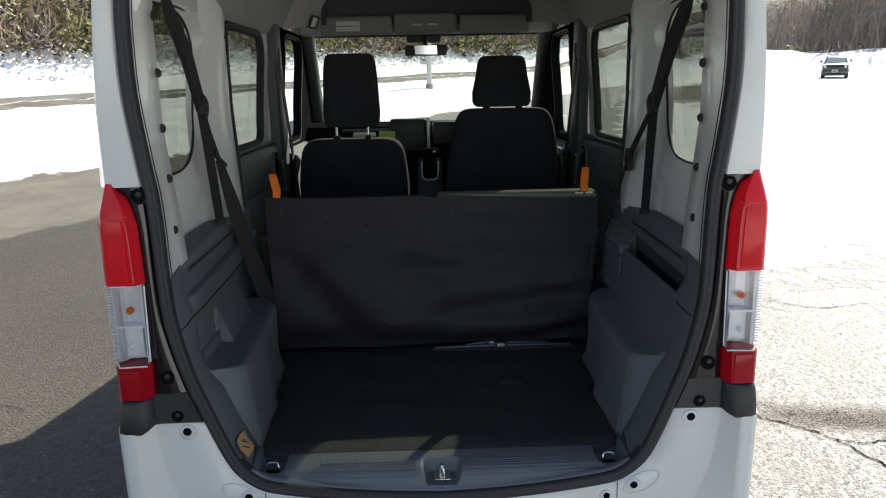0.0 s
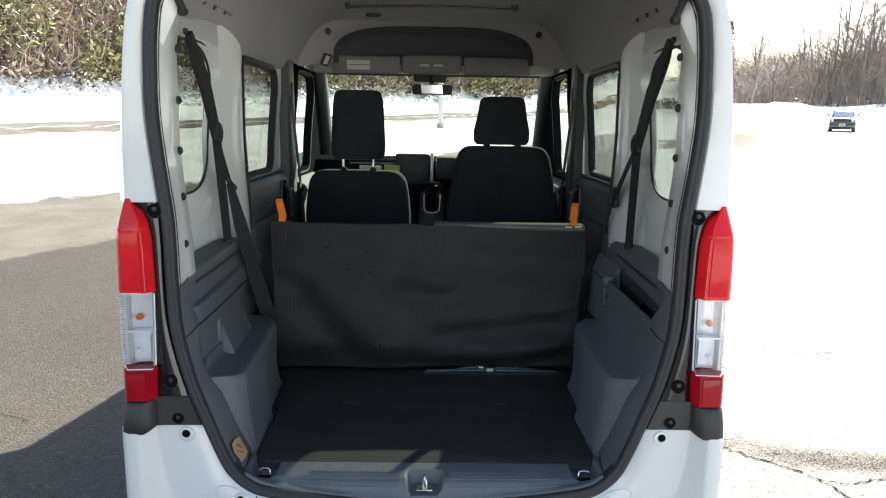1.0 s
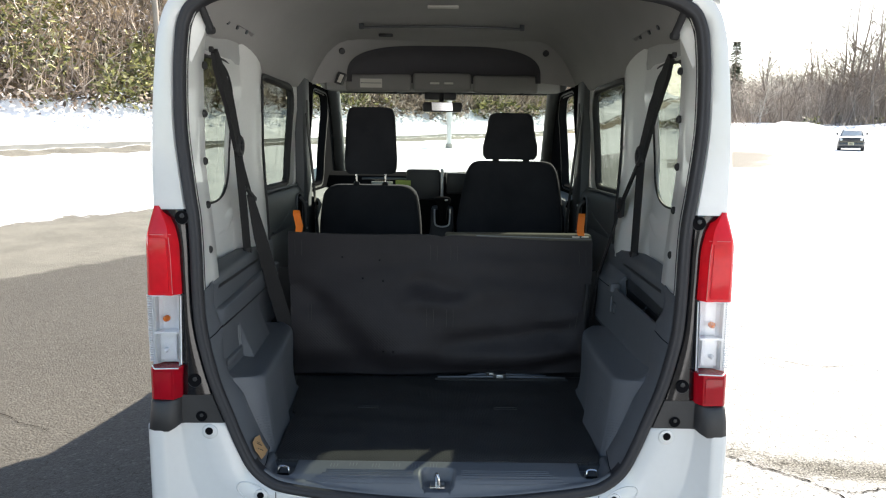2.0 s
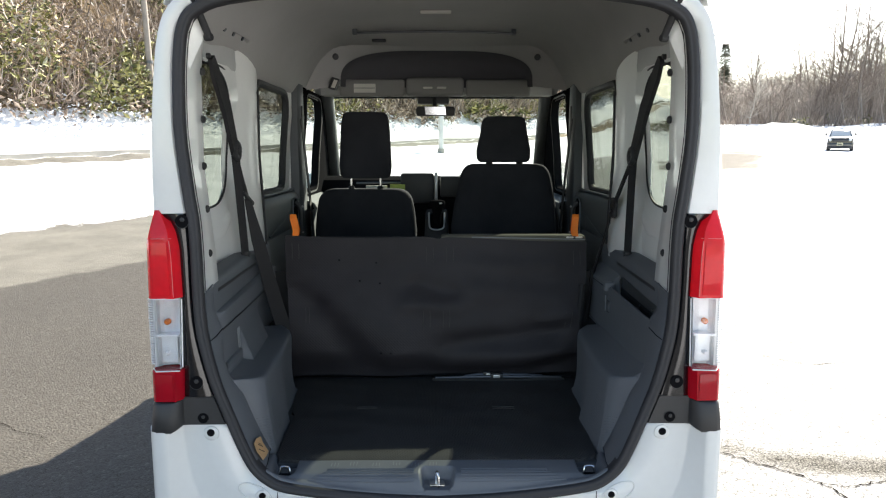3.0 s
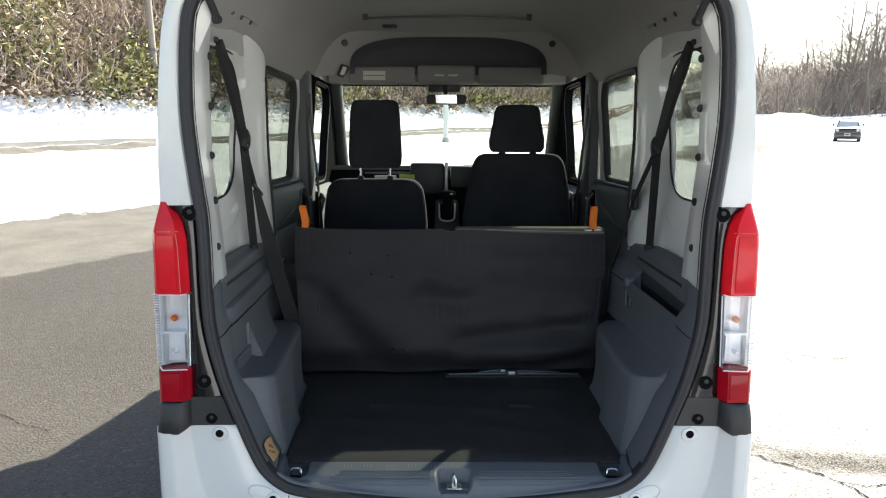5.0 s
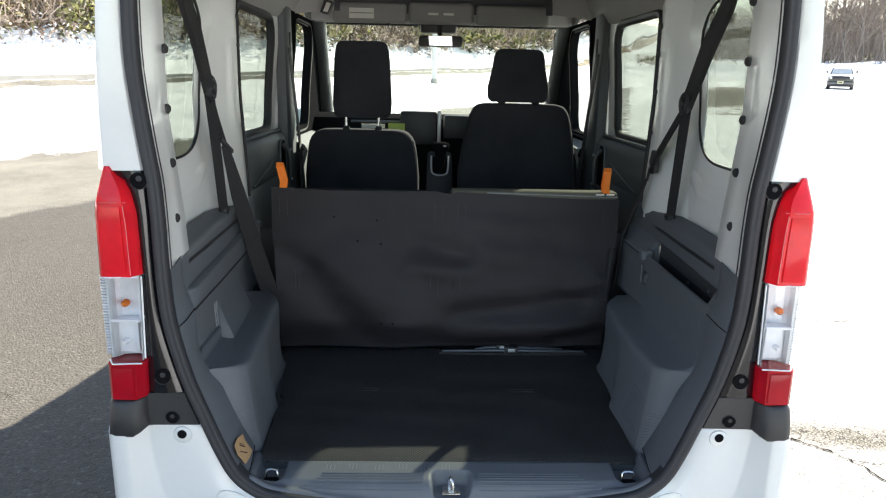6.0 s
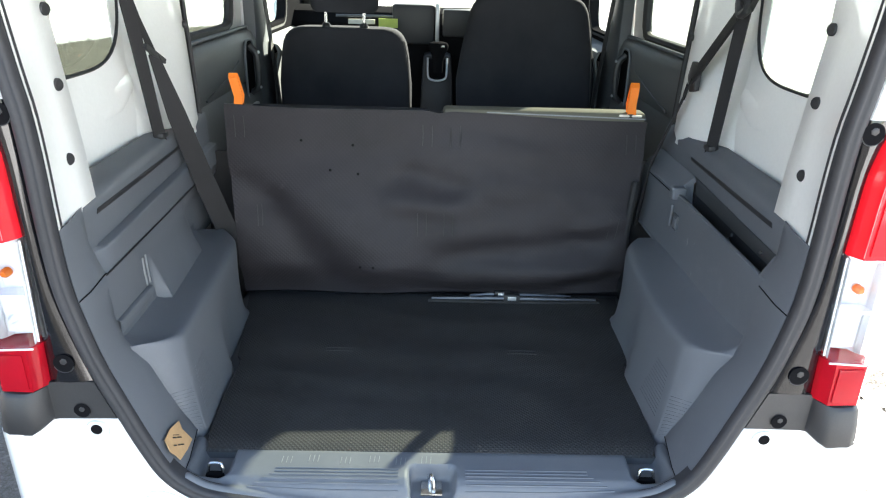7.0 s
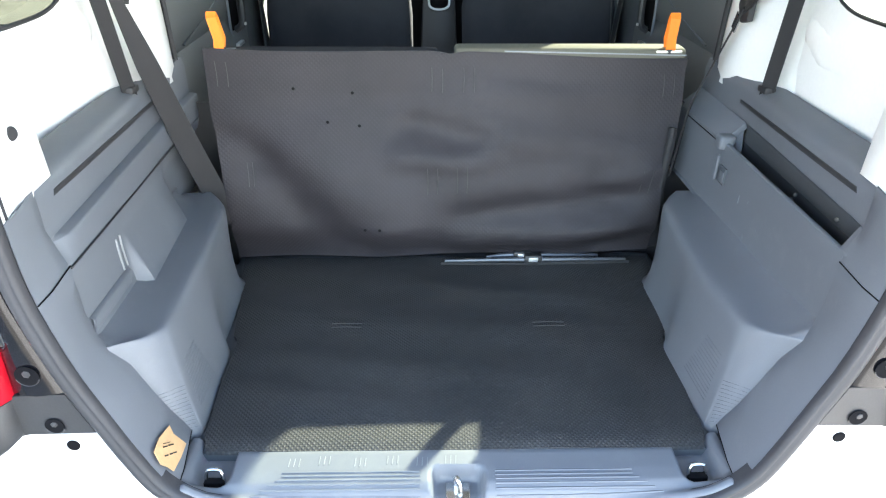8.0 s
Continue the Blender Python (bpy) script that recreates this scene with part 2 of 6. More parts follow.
def tube(pts, radius, sides=8, closed=False, bm=None, squash=1.0):
    bm = bm or bmesh.new()
    p = [Vector(q) for q in pts]
    loops = []
    up = None
    for i, q in enumerate(p):
        if closed:
            way = (p[(i + 1) % len(p)] - p[i - 1]).normalized()
        else:
            way = (p[min(i + 1, len(p) - 1)] - p[max(i - 1, 0)]).normalized()
        if up is None:
            up = way.orthogonal().normalized()
        up = (up - way * up.dot(way)).normalized()
        side = way.cross(up)
        r = radius[i] if isinstance(radius, (list, tuple)) else radius
        loops.append([q + (up * math.cos(a) + side * math.sin(a) * squash) * r for a in (2 * math.pi * k / sides for k in range(sides))])
    if closed:
        loops.append(loops[0])
    return loft(loops, True, not closed, bm)


def ribbon(pts, width, thick, across=None, bm=None):
    """A flat strap along a line. across: the way of its width at each point, or one for all."""
    bm = bm or bmesh.new()
    p = [Vector(q) for q in pts]
    loops = []
    for i, q in enumerate(p):
        way = (p[min(i + 1, len(p) - 1)] - p[max(i - 1, 0)]).normalized()
        w = Vector(across[i] if isinstance(across, list) else across)
        w = (w - way * w.dot(way)).normalized()
        n = way.cross(w)
        h = (width[i] if isinstance(width, list) else width) / 2
        loops.append([q - w * h - n * thick / 2, q + w * h - n * thick / 2, q + w * h + n * thick / 2, q - w * h + n * thick / 2])
    return loft(loops, True, True, bm)


def disc(center, normal, radius, thick, sides=20, dish=0.0):
    c, n = Vector(center), Vector(normal).normalized()
    return tube([c, c + n * thick * 0.7, c + n * thick, c + n * (thick - dish)], [radius, radius, radius * 0.85, radius * 0.5], sides)


def round_rect(y0, y1, z0, z1, n=48, p=5.0):
    """A rounded rectangle in two axes, as points by angle."""
    cy, cz, hy, hz = (y0 + y1) / 2, (z0 + z1) / 2, (y1 - y0) / 2, (z1 - z0) / 2
    out = []
    for k in range(n):
        a = 2 * math.pi * k / n
        c, s = math.cos(a), math.sin(a)
        out.append((cy + hy * math.copysign(abs(c) ** (2 / p), c), cz + hz * math.copysign(abs(s) ** (2 / p), s)))
    return out


def pierced(outer, hole, place, thick_dir, n=64, p=5.0):
    """A rectangular panel with a rounded hole through it; place(a, b) gives the point in space, thick_dir the offset of its back."""
    y0, y1, z0, z1 = outer
    h0, h1, g0, g1 = hole
    cy, cz = (h0 + h1) / 2, (g0 + g1) / 2
    corners = [math.atan2(z - cz, y - cy) for y in (y0, y1) for z in (z0, z1)]
    angles = sorted([2 * math.pi * k / n - math.pi for k in range(n)] + corners)
    edge, ring = [], []
    for a in angles:
        c, s = math.cos(a), math.sin(a)
        far = min(((y1 - cy) / c if c > 1e-9 else (y0 - cy) / c if c < -1e-9 else 1e9), ((z1 - cz) / s if s > 1e-9 else (z0 - cz) / s if s < -1e-9 else 1e9))
        near = (abs(c / ((h1 - h0) / 2)) ** p + abs(s / ((g1 - g0) / 2)) ** p) ** (-1 / p)
        edge.append((cy + c * far, cz + s * far))
        ring.append((cy + c * near, cz + s * near))
    mid = [((e[0] + 2 * r[0]) / 3, (e[1] + 2 * r[1]) / 3) for e, r in zip(edge, ring)]
    off = Vector(thick_dir)
    front = [[Vector(place(*q)) for q in loop] for loop in (edge, mid, ring)]
    back = [[q + off for q in loop] for loop in front[::-1]]
    loops = front + back + [front[0]]
    bm = bmesh.new()
    rows = [[bm.verts.new(q) for q in loop] for loop in loops[:-1]]
    rows.append(rows[0])
    m = len(rows[0])
    for r0, r1 in zip(rows, rows[1:]):
        for i in range(m):
            j = (i + 1) % m
            bm.faces.new((r0[i], r0[j], r1[j], r1[i]))
    ring3 = [Vector(place(*q)) for q in ring]
    return bm, ring3


def filled(ring, off):
    return slab(ring, off)


def curve_at(table, z):
    """Linear look-up in a table of (z, value)."""
    for (z0, v0), (z1, v1) in zip(table, table[1:]):
        if z <= z1:
            return v0 + (v1 - v0) * max(0, (z - z0)) / (z1 - z0)
    return table[-1][1]


BANK = 1.25


# ---- the ground: a car park, a snow field, a road and a hillside ----
def beyond(x, y):
    """Metres past the edge of the car park, towards the hill."""
    return -0.852 * x + 0.523 * (y - 18.5)


def soft_step(v, a, b):
    t = min(1, max(0, (v - a) / (b - a)))
    return t * t * (3 - 2 * t)


def height(x, y):
    d = beyond(x, y)
    q = max(0.0, y - 2.0)
    z = 0.04 * q * q / (q + 2.0) if q < 70 else 0.04 * 70 * 70 / 72
    lump = noise.noise((x * 0.9, y * 0.9, 0.0)) * 0.6 + noise.noise((x * 2.7, y * 2.7, 3.0)) * 0.3
    if d > -0.1:
        z += soft_step(d, -0.1, 0.7) * 0.14 * (1 + lump) + soft_step(d, 0, 6) * 0.05 * lump
        z += 0.42 * min(1, max(0, (d - 15.4) / 3.4)) - 0.14 * soft_step(d, 14.9, 15.4)
        z += soft_step(d, 19.2, 22.0) * 0.6
    if d > 21.5:
        rise = (d - 21.5) * 0.85
        z += 75 * (1 - math.exp(-rise / 75)) + noise.noise((x * 0.12, y * 0.12, 7.0)) * min(1.2, rise * 0.25)
    bank = soft_step(y, 45 + 0.15 * x, 52 + 0.15 * x) * soft_step(x, 8, 30)
    if bank > 0:
        z += bank * (BANK + 0.75 * noise.noise((x * 0.2, y * 0.25, 1.0)) + 0.5 * lump) + soft_step(y, 72, 125) * 6 * soft_step(x, 8, 15)
    snowy = soft_step(snow_and_glare(x, y), 0, 1.5)
    return z + 0.03 * snowy * (1 + lump)


def bare(x, y):
    """Below zero inside the thawed strip of the car park."""
    u, w = (x - 13.4) * 0.47 + (y - 30) * 0.88, (x - 13.4) * 0.88 - (y - 30) * 0.47
    return math.hypot(u / 10.5, w / 2.0) - 1 + 0.40 * noise.noise((x * 0.35, y * 0.35, 4.0)) + 0.3 * noise.noise((x * 1.1, y * 1.1, 9.0))


def damp_patch(x, y):
    return 0.5 - max(-0.5, min(0.5, bare(x, y) * 2))


def damp_band(x, y):
    """Darker damp asphalt along one side of the crack."""
    line = curve_at([(0.9, 1.60), (1.3, 1.50), (1.6, 1.28), (2.0, 1.22), (2.6, 1.18), (3.4, 1.0)], x) if 0.9 < x < 3.4 else -9
    return 0.95 * math.exp(-((y - line) / 0.17) ** 2)


def snow_and_glare(x, y):
    """Positive where thin packed snow covers the car park; its near fringe paints in asphalt glare."""
    v = min(x - (1.6 + 0.30 * (y - 5)), (y - 3.5) * 0.25)
    return max(min(v, bare(x, y) * 1.5), min(-3.0 - y, 0.6 * x))


def ground_material():
    m, n, p = nodes_of("ground_cover")
    v = coords(n)

    def field(name):
        a = n.nodes.new("ShaderNodeAttribute")
        a.attribute_name = name
        return a.outputs["Fac"]

    grit, stone = noise_node(n, v, 95, 3.0, 0.75), n.nodes.new("ShaderNodeTexVoronoi")
    stone.inputs["Scale"].default_value = 75
    n.links.new(v, stone.inputs["Vector"])
    joint = n.nodes.new("ShaderNodeTexVoronoi")
    joint.feature = "DISTANCE_TO_EDGE"
    joint.inputs["Scale"].default_value = 62
    n.links.new(v, joint.inputs["Vector"])
    # flecks: fine pits, and broken joints between the stones
    fleck = noise_node(n, v, 130, 3.0, 0.6)
    gap = ramp(n, joint.outputs["Distance"], (0.03, (1, 1, 1)), (0.10, (0, 0, 0)))
    gap = calc(n, "MULTIPLY", gap, ramp(n, noise_node(n, v, 30, 2.0), (0.47, (0, 0, 0)), (0.60, (1, 1, 1))))
    fleck = calc(n, "SUBTRACT", fleck, calc(n, "MULTIPLY", gap, 0.185))
    blotch, stain = noise_node(n, v, 0.5, 6.0), noise_node(n, v, 1.7, 8.0, 0.7)
    # dark asphalt
    dark = ramp(n, grit, (0.30, (0.039, 0.036, 0.031)), (0.52, (0.086, 0.079, 0.068)), (0.70, (0.185, 0.171, 0.147)))
    dark = mix(n, 0.5, dark, ramp(n, blotch, (0.3, (0.062, 0.058, 0.051)), (0.7, (0.128, 0.119, 0.103))), "MIX")
    chips = ramp(n, stone.outputs["Color"], (0.0, (0.045, 0.042, 0.037)), (0.62, (0.074, 0.070, 0.063)), (0.82, (0.120, 0.114, 0.103)), (1.0, (0.32, 0.305, 0.28)))
    dark = mix(n, 0.40, dark, chips)
    dark = mix(n, ramp(n, noise_node(n, v, 14, 5.0, 0.7), (0.35, (0.35, 0.35, 0.35)), (0.7, (0, 0, 0))), dark, (0.058, 0.054, 0.048))
    # worn asphalt with the stones showing, paled to paint in the sun's glare
    pebble = mix(n, 0.5, ramp(n, stone.outputs["Color"], (0.12, (0.03, 0.03, 0.03)), (0.36, (0.14, 0.14, 0.138)), (0.55, (0.30, 0.302, 0.302)), (0.9, (0.54, 0.545, 0.55))), ramp(n, grit, (0.38, (0.05, 0.049, 0.047)), (0.50, (0.25, 0.252, 0.252)), (0.66, (0.47, 0.474, 0.476))))
    pebble = mix(n, ramp(n, fleck, (0.33, (0.85, 0.85, 0.85)), (0.42, (0, 0, 0))), pebble, (0.035, 0.034, 0.033))
    pebble = mix(n, ramp(n, stain, (0.46, (0, 0, 0)), (0.68, (0.6, 0.6, 0.6))), pebble, mix(n, 0.5, (0.15, 0.145, 0.132), ramp(n, grit, (0.36, (0.05, 0.048, 0.044)), (0.62, (0.34, 0.33, 0.30)))))
    wet = ramp(n, calc(n, "MULTIPLY", field("wet"), calc(n, "ADD", calc(n, "MULTIPLY", stain, 1.2), 0.28)), (0.30, (0, 0, 0)), (0.78, (0.92, 0.92, 0.92)))
    pebble = mix(n, wet, pebble, ramp(n, fleck, (0.34, (0.022, 0.021, 0.019)), (0.50, (0.075, 0.070, 0.060)), (0.62, (0.26, 0.25, 0.22))))
    # sandy, dried strip by the snow
    sand = mix(n, 0.5, ramp(n, grit, (0.3, (0.115, 0.109, 0.094)), (0.7, (0.22, 0.21, 0.18))), ramp(n, stain, (0.35, (0.100, 0.096, 0.082)), (0.65, (0.225, 0.214, 0.183))))
    col = mix(n, ramp(n, calc(n, "ADD", field("pale"), calc(n, "MULTIPLY", calc(n, "SUBTRACT", blotch, 0.5), 0.6)), (0.4, (0, 0, 0)), (0.6, (1, 1, 1))), dark, pebble)
    col = mix(n, ramp(n, calc(n, "MULTIPLY", field("damp"), calc(n, "ADD", stain, 0.55)), (0.30, (0, 0, 0)), (0.75, (0.85, 0.85, 0.85))), col, mix(n, 0.5, (0.18, 0.17, 0.148), ramp(n, grit, (0.35, (0.075, 0.07, 0.062)), (0.65, (0.33, 0.31, 0.275)))))
    wob = calc(n, "MULTIPLY", calc(n, "SUBTRACT", stain, 0.5), 0.22)
    col = mix(n, ramp(n, calc(n, "ADD", field("sand"), wob), (0.47, (0, 0, 0)), (0.53, (1, 1, 1))), col, sand)
    soil = ramp(n, stain, (0.3, (0.075, 0.052, 0.030)), (0.6, (0.21, 0.15, 0.085)), (0.72, (0.7, 0.7, 0.7)))
    col = mix(n, ramp(n, field("hill"), (0.45, (0, 0, 0)), (0.55, (1, 1, 1))), col, soil)
    edge = calc(n, "ADD", field("snow"), calc(n, "MULTIPLY", calc(n, "SUBTRACT", noise_node(n, v, 2.5, 8.0, 0.7), 0.5), 0.5))
    snow = ramp(n, edge, (0.49, (0, 0, 0)), (0.54, (1, 1, 1)))
    col = mix(n, snow, col, ramp(n, stain, (0.25, (0.72, 0.73, 0.76)), (0.6, (0.88, 0.89, 0.90))))
    n.links.new(col, p.inputs["Base Color"])
    n.links.new(ramp(n, grit, (0.3, (0.42, 0.42, 0.42)), (0.7, (0.66, 0.66, 0.66))), p.inputs["Roughness"])
    speck = ramp(n, fleck, (0.35, (0, 0, 0)), (0.45, (1, 1, 1)))
    dusty = calc(n, "SUBTRACT", 1.0, calc(n, "MULTIPLY", field("damp"), 0.97))
    gloss = calc(n, "MULTIPLY", calc(n, "MULTIPLY", calc(n, "SUBTRACT", 1.0, snow), calc(n, "MULTIPLY", speck, calc(n, "MULTIPLY", dusty, calc(n, "SUBTRACT", 1.0, wet)))), 0.15)
    n.links.new(gloss, p.inputs["Specular IOR Level"])
    drift = calc(n, "MULTIPLY", calc(n, "MULTIPLY", noise_node(n, v, 2.2, 5.0, 0.6), 14.0), snow)
    bump(n, calc(n, "ADD", drift, calc(n, "ADD", grit, calc(n, "MULTIPLY", stone.outputs["Distance"], -0.7))), 0.6, 0.008, p)
    return m


def make_ground():
    def axis(near0, near1, step, far0, far1, grow):
        out = list(np.arange(near0, near1, step))
        s, v = step, near0
        low = []
        while v > far0:
            s *= grow
            v -= s
            low.append(v)
        s, v, high = step, near1, [near1]
        while v < far1:
            s *= grow
            v += s
            high.append(v)
        return low[::-1] + out + high

    xs, ys = axis(-24, 20, 0.4, -900, 900, 1.10), axis(-4, 40, 0.4, -300, 1500, 1.06)
    xs, ys = sorted(xs + list(np.arange(0.81, 3.2, 0.12))), sorted(ys + list(np.arange(0.41, 2.3, 0.10)))
    verts, fields = [], {"snow": [], "pale": [], "hill": [], "sand": [], "damp": [], "wet": []}
    for y in ys:
        for x in xs:
            d = beyond(x, y)
            verts.append((x, y, height(x, y)))
            left = min(d, 15.4 - d if d < 15.4 else (15.4 - d) * 4) if d < 16.35 else min((d - 17.3) * 4, 23.0 - d)
            s = max(left, snow_and_glare(x, y) * 0.6 if d < 0 else -1, min(y - 48, x - 12, (70 - y) * 0.4) if d < 20 else -1)
            s = max(s, 1.0 - 2 * math.hypot((x - 2.08) / 0.34, (y - 0.88) / 0.19) / 1.6)
            fields["snow"].append(0.5 + max(-0.5, min(0.5, s * 0.5)))
            # right of the van: asphalt paled for the sun's glare
            fields["pale"].append(0.5 + max(-0.5, min(0.5, x * 0.8)))
            fields["hill"].append(0.5 + max(-0.5, min(0.5, max((d - 22.0) * 0.3, min((y - 69) * 0.3, x - 10)))))
            near = min(d + 3.4, 1.2 - d)
            near = max(near, min(d - 14.6, 19.4 - d) * 2)
            fields["sand"].append(0.5 + max(-0.5, min(0.5, near * 0.5)) if x < 3 or d > 10 else 0.0)
            fields["damp"].append(damp_patch(x, y))
            fields["wet"].append(damp_band(x, y))
    w = len(xs)
    faces = [(r * w + c, r * w + c + 1, (r + 1) * w + c + 1, (r + 1) * w + c) for r in range(len(ys) - 1) for c in range(w - 1)]
    me = bpy.data.meshes.new("ground")
    me.from_pydata(verts, [], faces)
    for name, values in fields.items():
        me.attributes.new(name, "FLOAT", "POINT").data.foreach_set("value", values)
    me.polygons.foreach_set("use_smooth", [True] * len(faces))
    me.materials.append(ground_material())
    return tagged(new("ground", me), "cracked asphalt car park with packed snow and a snowy hillside", "ground", kind="structure")


ground = make_ground()


def island_leaf_material(name, *stops):
    m, n, p = nodes_of(name)
    g = n.nodes.new("ShaderNodeNewGeometry")
    n.links.new(ramp(n, g.outputs["Random Per Island"], *stops), p.inputs["Base Color"])
    p.inputs["Roughness"].default_value = 0.6
    return m


def stuff_mesh(name, verts, faces, material, label, category):
    me = bpy.data.meshes.new(name)
    me.from_pydata(verts, [], faces)
    me.materials.append(material)
    return tagged(new(name, me), label, category, kind="stuff")


def spray(name, count, seed, along, depth, size, slender, lift, material, label, gather=0.0, skew=1.5):
    """Many small folded leaves or stems over the hillside."""
    rng = random.Random(seed)
    verts, faces = [], []
    tries = 0
    while len(verts) < count * 5 and tries < count * 9:
        tries += 1
        u = rng.uniform(*along)
        d = depth[0] + (depth[1] - depth[0]) * rng.random() ** skew
        x, y = 0.523 * u - 0.852 * d, 18.5 + 0.852 * u + 0.523 * d
        clump = noise.noise((x * 0.22, y * 0.22, 5.0 + seed)) + 0.45 * noise.noise((x * 0.8, y * 0.8, seed))
        if gather and clump < gather - rng.random() * 0.2:
            continue
        k = 1 + max(0, (u + 20) / 70)
        h = lift * rng.random() ** 0.7 * (1 + 0.8 * max(0.0, clump))
        base = Vector((x, y, height(x, y) + h))
        if slender < 0.6:
            way = Vector((rng.gauss(0, 1), rng.gauss(0, 1), rng.gauss(-0.1, 0.7))).normalized()
        else:
            way = Vector((rng.gauss(0, 0.45), rng.gauss(0, 0.45), 1)).normalized()
        side = way.cross(Vector((rng.gauss(0, 1), rng.gauss(0, 1), rng.gauss(0, 1)))).normalized()
        fold = way.cross(side)
        l = size * rng.uniform(0.6, 1.4) * k
        wd = l * (0.20 if slender < 0.6 else 0.016)
        bend = Vector((rng.gauss(0, 0.12), rng.gauss(0, 0.12), -0.05)) * l if slender >= 0.6 else Vector()
        i = len(verts)
        verts += [base, base + way * l * 0.5 + side * wd + fold * wd * 0.4, base + way * l + bend, base + way * l * 0.5 - side * wd + fold * wd * 0.4, base + way * l * 0.5]
        faces += [(i, i + 1, i + 4), (i + 1, i + 2, i + 4), (i + 2, i + 3, i + 4), (i + 3, i, i + 4)]
    return stuff_mesh(name, verts, faces, material, label, "shrubs")


GREENLEAF = island_leaf_material("bamboo_grass_leaf", (0.0, (0.020, 0.026, 0.010)), (0.35, (0.115, 0.125, 0.040)), (0.65, (0.25, 0.245, 0.075)), (0.88, (0.44, 0.40, 0.17)), (1.0, (0.50, 0.48, 0.36)))
BROWNLEAF = island_leaf_material("dry_brush", (0.0, (0.075, 0.055, 0.042)), (0.4, (0.23, 0.175, 0.135)), (0.8, (0.38, 0.305, 0.24)), (1.0, (0.56, 0.49, 0.42)))
SNOWCLUMP = island_leaf_material("lying_snow", (0.0, (0.75, 0.76, 0.79)), (1.0, (0.88, 0.88, 0.90)))
ALONG = (-40, 95)
spray("bamboo_grass", 60000, 1, ALONG, (22.2, 50), 0.27, 0.2, 1.5, GREENLEAF, "yellow-green dwarf bamboo leaves on the hillside", 0.16)
spray("dry_brush", 62000, 2, ALONG, (22.0, 55), 0.26, 0.3, 1.2, BROWNLEAF, "brown withered brush on the hillside", -0.2)
spray("dry_stems", 34000, 3, ALONG, (22.5, 55), 1.25, 0.8, 0.6, BROWNLEAF, "thin dry stems standing among the brush", -0.3)
spray("snow_on_brush", 16000, 4, ALONG, (21.4, 50), 0.17, 0.1, 0.8, SNOWCLUMP, "patches of snow caught in the brush", -0.05, 2.4)


# ---- trees, pole, post and the far car ----
def bark(name, a, b):
    m, n, p = nodes_of(name)
    v = coords(n, (1, 1, 0.3))
    g = noise_node(n, v, 9, 8.0, 0.7)
    n.links.new(ramp(n, g, (0.3, a), (0.7, b)), p.inputs["Base Color"])
    p.inputs["Roughness"].default_value = 0.9
    bump(n, g, 0.6, 0.02, p)
    return m


BARK = bark("grey_bark", (0.11, 0.092, 0.076), (0.32, 0.27, 0.225))
PALEBARK = bark("pale_birch_bark", (0.28, 0.25, 0.21), (0.62, 0.58, 0.52))
NEEDLE = island_leaf_material("conifer_needles", (0.0, (0.012, 0.022, 0.010)), (0.6, (0.035, 0.055, 0.022)), (1.0, (0.10, 0.11, 0.05)))


def limbs(rng, start, way, length, radius, depth, bm):
    pts, rad = [Vector(start)], [radius]
    steps = 5 if depth > 1 else 3
    w = Vector(way)
    for i in range(steps):
        w = (w + Vector((rng.gauss(0, 0.18), rng.gauss(0, 0.18), 0.02 if depth < 3 else 0.03))).normalized()
        pts.append(pts[-1] + w * length / steps)
        rad.append(radius * (1 - 0.8 * (i + 1) / steps))
    tube(pts, rad, 6 if depth > 2 else 4 if depth > 1 else 3, bm=bm)
    return pts, rad


def grow(bm, rng, pts, rad, length, depth, count, start):
    if depth == 0:
        return
    for k in range(count):
        t = rng.uniform(start, 0.97) * (len(pts) - 1)
        i = min(int(t), len(pts) - 2)
        p, r = pts[i].lerp(pts[i + 1], t - i), rad[i] + (rad[i + 1] - rad[i]) * (t - i)
        a = rng.uniform(0, 2 * math.pi)
        trunk_way = (pts[i + 1] - pts[i]).normalized()
        out = (trunk_way * rng.uniform(0.45, 1.45) + Vector((math.cos(a), math.sin(a), rng.uniform(-0.1, 0.4)))).normalized()
        l = length * rng.uniform(0.55, 1.1) * (1.15 - 0.5 * t / (len(pts) - 1))
        q, s = limbs(rng, p, out, l, max(0.016, r * 0.55), depth, bm)
        grow(bm, rng, q, s, l * 0.5, depth - 1, max(3, count // 2 + 1), 0.2)


def bare_tree(seed, tall, lean, material, label):
    rng = random.Random(seed)
    t = thing("bare_tree", (0, 0, 0), label, "tree", "bare trees of the wood")
    bm = bmesh.new()
    pts, rad = limbs(rng, (0, 0, -0.4), (lean, 0.0, 1), tall, tall * 0.016, 4, bm)
    part("trunk", bm, material, t)
    bm = bmesh.new()
    grow(bm, rng, pts, rad, tall * 0.40, 3, 13, 0.18)
    tagged(part("crown", bm, material, t), kind="stuff")
    return t


kinds = [bare_tree(11, 9.5, 0.05, BARK, "leafless grey-barked tree at the edge of the wood"), bare_tree(12, 8.0, -0.1, BARK, "leafless grey-barked tree at the edge of the wood"),
         bare_tree(13, 11.0, 0.0, BARK, "tall leafless grey-barked tree in the wood"), bare_tree(14, 8.5, 0.22, PALEBARK, "leaning leafless birch with pale bark")]
rng = random.Random(5)
spots = []
